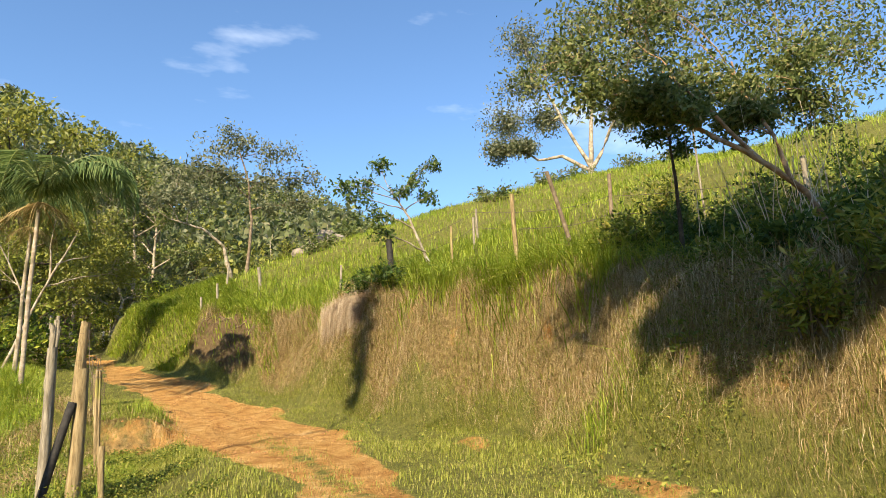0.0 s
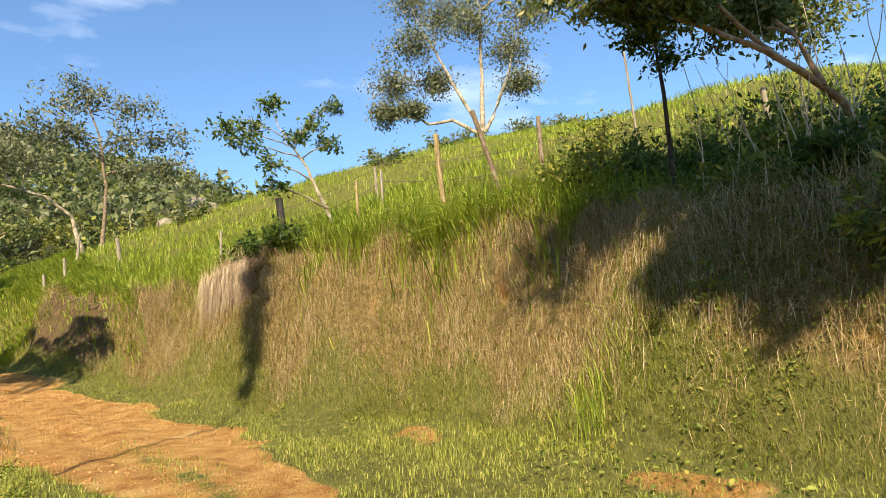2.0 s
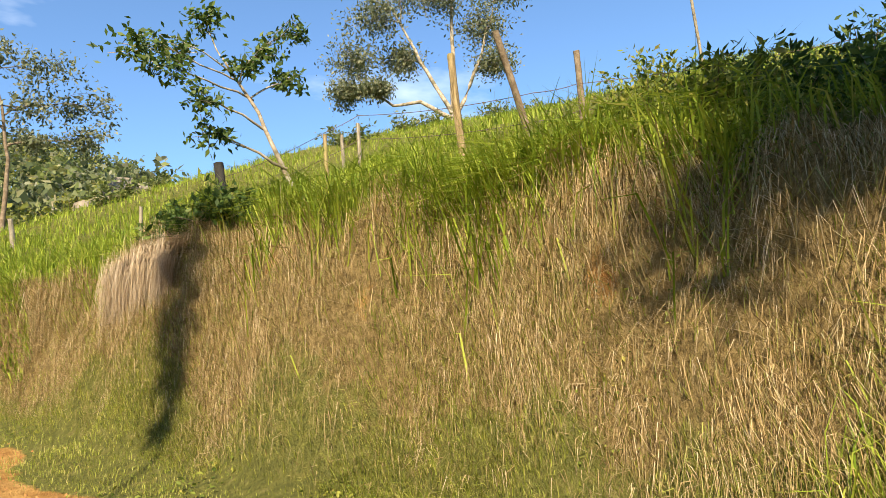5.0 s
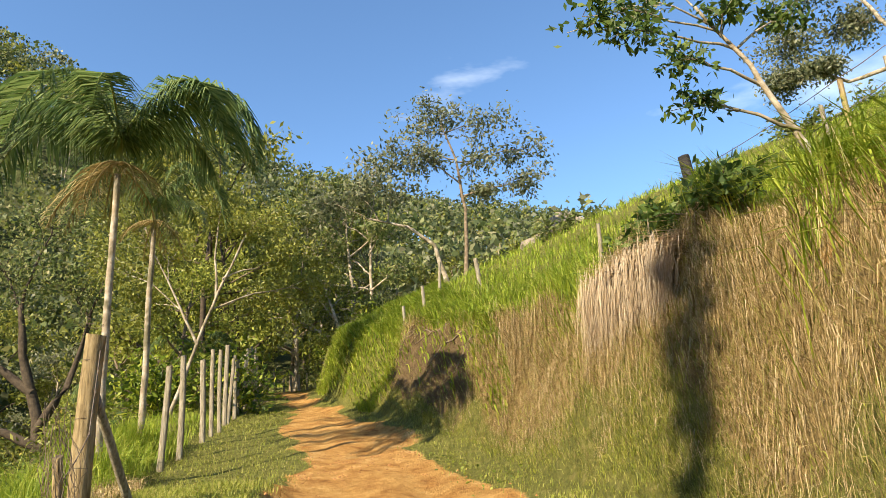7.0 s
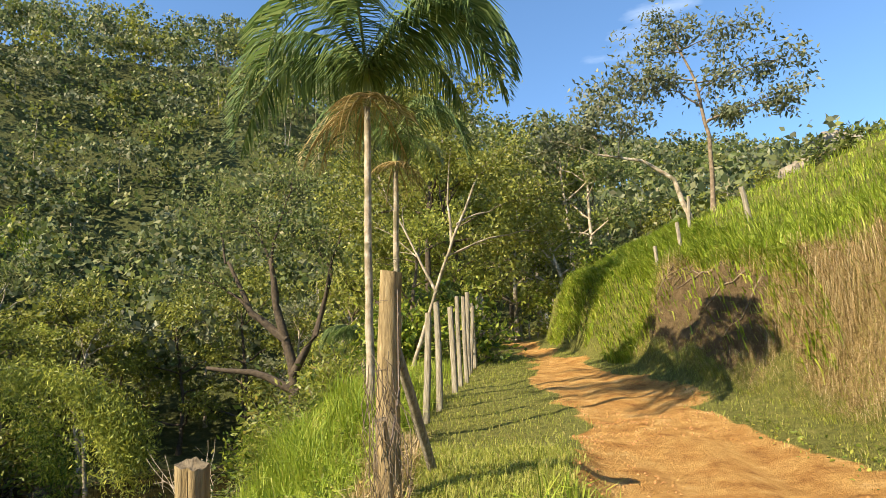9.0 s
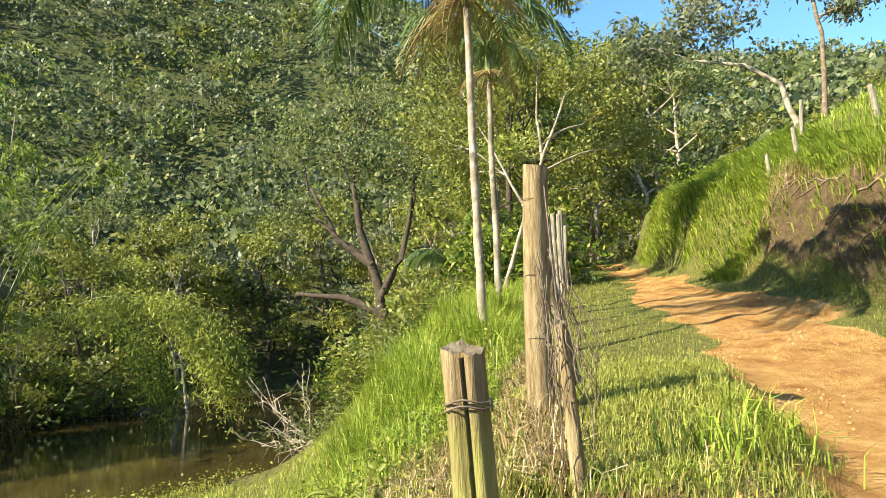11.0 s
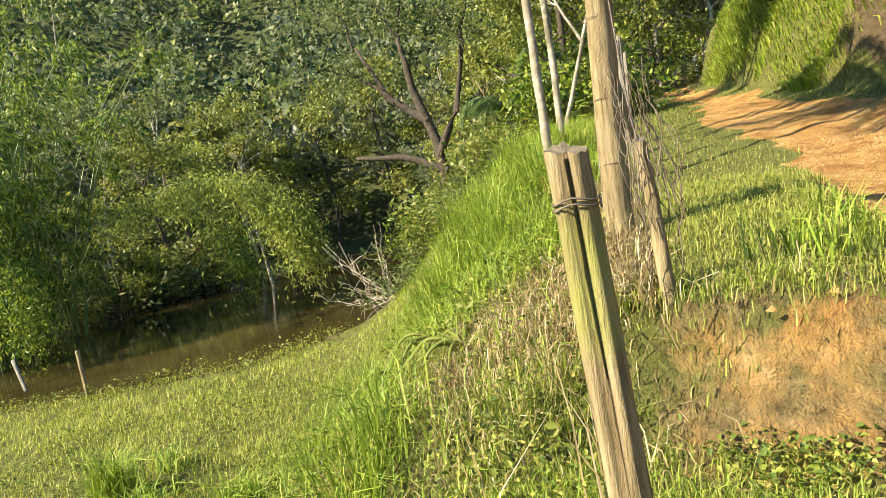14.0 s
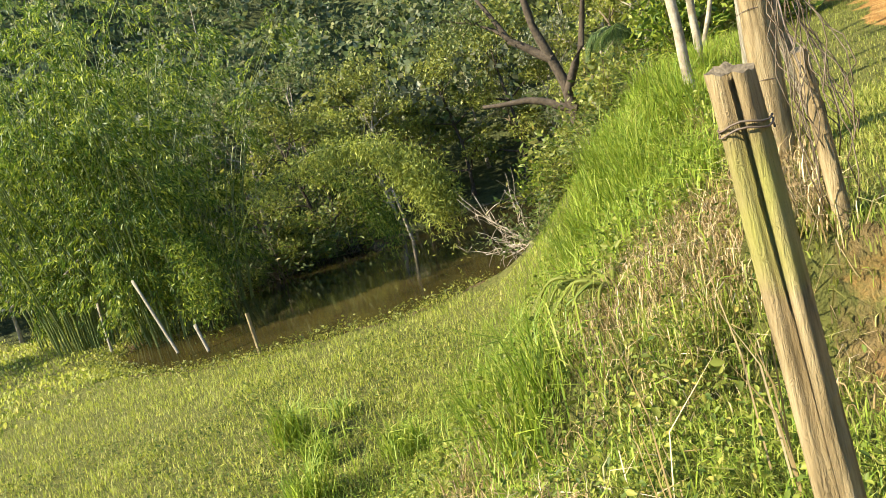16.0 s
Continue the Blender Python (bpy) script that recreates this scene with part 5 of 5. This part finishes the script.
for n in range(26):
    a = rng.uniform(0, 6.28)
    p0 = np.array([-0.09 + 0.05 * np.cos(a), 0.05 * np.sin(a), rng.uniform(0.8, 1.3)])
    p1 = np.array([-0.02 + 0.10 * np.cos(a), 0.10 * np.sin(a), rng.uniform(0.05, 0.6)])
    part_raw("dry_vine", tube(bent(p0, p1, 0.3, 8, 0, rng), 0.0028, 4), "bark", thin)
stake("rough weathered fence post with dark notch", -4.08, 9.6, 1.31, 0.075, "wood", (0, 0), 10, seed=6)
p2b = thing("leaning_brace", "dark wooden brace leaning on a fence post", "brace", foot(-4.45, 9.45))
part_raw("pole", tube(bent((0, 0, -0.1), (0.3, 0.1, 1.25), 0.02, 7), 0.05, 7), "burnt", p2b, smooth=True)
stake("rough leaning fence post beside the track", -4.43, 9.62, 1.57, 0.065, "greywood", (0.02, 0), 9, seed=7)
stake("short thin stake beside the fence posts", -3.77, 9.55, 0.36, 0.04, "wood", (0, 0), 8, seed=8)

for n, yy in enumerate((21.3, 22.5, 24.5, 25.5, 26.2, 27.5, 28.1, 29.3, 30.4, 31.0, 32.4, 33.5, 34.2, 35.4, 36.8, 38.0, 39.5)):
    xx = float(fence_x(yy)) + rng.normal(0, 0.04)
    stake("narrow grey split picket in the grass", xx, yy, float(land(xx, yy)) + rng.uniform(1.75, 2.15), rng.uniform(0.045, 0.065), "greywood", (rng.normal(0, 0.05), rng.normal(0, 0.05)), 6, "picket", group="picket fence", flat=0.55, seed=200 + n)
for n, (hx, hy, h, r, m, lx) in enumerate(((2.8, 21.2, 1.15, 0.04, "greywood", 0), (1.35, 27.4, 1.1, 0.07, "greywood", -0.15), (-0.35, 27.6, 0.9, 0.05, "greywood", 0), (-0.9, 27.8, 0.7, 0.05, "greywood", 0), (4.1, 12.25, 1.75, 0.05, "wood", -0.05), (4.4, 16.0, 1.1, 0.035, "wood", -0.03), (5.1, 16.0, 1.0, 0.035, "greywood", -0.03), (7.0, 12.5, 1.75, 0.055, "bark", 0.08), (5.9, 12.5, 1.95, 0.055, "bark", -0.7), (8.0, 8.0, 1.5, 0.055, "greywood", 0.03), (8.9, 11.3, 2.9, 0.026, "greywood", -0.05), (8.0, 21, 1.3, 0.05, "greywood", -0.05), (0.4, 30.5, 1.2, 0.05, "greywood", 0.05))):
    stake("weathered fence post on the grassy hillside", hx, hy, foot(hx, hy)[2] + h, r, m, (lx, 0), 9, "hill_post", group="hill fence", seed=300 + n)
stake("short charred stump post on the bank", 3.75, 18.9, 5.62, 0.1, "burnt", (-0.12, 0), 9, "charred_post", seed=320)
stake("white-painted gate post at the track's end", -4.65, 44, foot(-4.65, 44)[2] + 1.1, 0.08, "white", (0, 0), 9, "gate_post", seed=321)
for n in range(12):
    fx = -8.6 + 0.42 * n
    stake("grey stake of the far fence under the trees", fx, 45.5, foot(fx, 45.5)[2] + rng.uniform(0.8, 1.3), 0.05, "greywood", (rng.normal(0, 0.04), 0), 6, "far_stake", group="far fence", seed=330 + n)


def wire(label, pts, sag=0.02):
    base = np.asarray(pts[0], float)
    seg = []
    for a, b in zip(pts[:-1], pts[1:]):
        a, b = np.asarray(a, float), np.asarray(b, float)
        t = np.linspace(0, 1, 9)[:, None]
        q = a + (b - a) * t
        q[:, 2] -= sag * np.linalg.norm(b - a) * 4 * (t * (1 - t))[:, 0]
        seg.append(q[:-1])
    line = np.concatenate(seg + [[pts[-1]]]) - base
    geo = [tube(line, 0.006, 4)]
    for i in range(2, len(line) - 1, 2):
        m = line[i]
        geo.append(tube([m - [0, 0.0, 0.025], m + [0.01, 0.0, 0.025]], 0.003, 3))
    ob = part_raw("barbed_wire", join(*geo), "wire")
    ob.location = base
    return tagged(ob, label, "wire", "barbed wire")


for h in (0.7, 1.15):
    wire("thin rusty barbed wire strung along the hill posts", [foot(hx, hy, h) for hx, hy in ((3.75, 18.9), (4.4, 16.0), (5.1, 16.0), (5.9, 12.5), (7.0, 12.5), (8.0, 8.0))])
wire("thin wire hanging beside the corner post", [(-4.28, 15.62, 2.4), (-4.2, 15.3, 1.6), (-4.04, 14.5, 1.25)], 0.03)

# Stakes and sticks at the pond
stake("short pale stake at the pond edge", -19.9, 22.6, -1.45, 0.06, "wood", (0, 0), 8, "pond_stake", seed=340)
for n, (a, e) in enumerate((((-24.4, 22.8, -2.45), (-26.4, 23.2, 0.1)), ((-22.5, 22.7, -2.45), (-23.1, 22.9, -1.7)), ((-29.5, 23.2, -2.4), (-31, 24, -0.6)), ((-33, 24, 0.9), (-29.5, 25, 2.4)))):
    ob = part_raw("leaning_stick", tube(bent((0, 0, -0.1), np.subtract(e, a), 0.01, 6, 0, rng), 0.055, 7), "greywood", smooth=True)
    ob.location = a
    tagged(ob, "pale dry stick leaning at the bamboo", "stick", "pond sticks")
ob = thing("dead_branch", "bleached bare dead branches over the water", "branch", foot(-13.6, 28.6))
root = np.array(foot(-13.6, 28.6))
for n in range(16):
    e = np.array([rng.uniform(-16.4, -13.6), 28.8 + rng.normal(0, 0.5), rng.uniform(-2.4, 0.8)]) - root
    q = bent((0, 0, 0), e, 0.3, 9, -0.05, rng)
    part_raw("twig", tube(q, np.linspace(0.02, 0.006, 9), 5), "pale", ob)
    for m in range(3):
        s = q[rng.integers(3, 8)]
        part_raw("twig", tube(bent(s, s + rng.normal(0, 0.45, 3), 0.2, 6, 0, rng), np.linspace(0.014, 0.005, 6), 4), "pale", ob)
ob = part_raw("snag", tube(bent((0, 0, -0.2), (-0.6, 0, 4.0), 0.03, 8), np.linspace(0.13, 0.07, 8), 8), "pale", smooth=True)
ob.location = foot(-27.2, 40.2)
tagged(ob, "bare pale dead trunk at the far pond shore", "trunk")


# Rocks and clods
def stone(label, place, size, mat, seed, name, category, group=""):
    bm = bmesh.new()
    bmesh.ops.create_icosphere(bm, subdivisions=2, radius=1)
    for v in bm.verts:
        n = noise.noise(v.co * 1.3 + Vector((seed * 3.1, 0, 0))) * 0.5 + noise.noise(v.co * 3.5 + Vector((0, seed, 0))) * 0.18
        v.co = Vector((v.co.x * size[0], v.co.y * size[1], v.co.z * size[2])) * (1 + n)
    me = bpy.data.meshes.new(name)
    bm.to_mesh(me)
    bm.free()
    me.materials.append(MAT[mat])
    ob = new(name, me)
    ob.location = place
    return tagged(ob, label, category, group)


for n, (sx, sy, s) in enumerate(((5.4, 35, 0.8), (6.3, 35.2, 1.0), (7.0, 35.4, 0.7), (4.7, 34.6, 0.6), (5.9, 36, 0.9))):
    stone("pale grey boulder in the hillside grass", foot(sx, sy, 0.05), (s * 0.75, s * 0.6, s * 0.6), "stone", 1 + n, "boulder", "rock", "boulders")
for n in range(7):
    sx, sy = -32 + 1.5 * n, 40.3 + 0.3 * math.sin(n)
    stone("dark rock at the far pond shore", foot(sx, sy, 0.2), (0.7, 0.5, 0.5), "darkstone", 20 + n, "shore_rock", "rock", "shore rocks")
x, y = scatter(5200, -5.5, 0.5, 5.5, 24, lambda x, y: clay_share(x, y) * sstep(-0.3, 0.5, wave(x, y, 0.9, 51)), rng)
p = on_land(x, y, -0.002)
s = rng.uniform(0.006, 0.028, len(x))[:, None, None]
octa = np.array([[1, 0, 0], [0, 1, 0], [-1, 0, 0], [0, -1, 0], [0, 0, 0.8], [0, 0, -0.5]])
v = (p[:, None] + octa[None] * s * rng.uniform(0.6, 1.4, (len(x), 6, 1))).reshape(-1, 3)
f4 = np.array([[0, 1, 4, 4], [1, 2, 4, 4], [2, 3, 4, 4], [3, 0, 4, 4]])
q = (np.arange(len(x))[:, None, None] * 6 + f4[None]).reshape(-1, 4)
tagged(part_raw("clay_clods", (v, q), "clod"), "small loose orange clay clods on the track", "clods", kind="stuff")
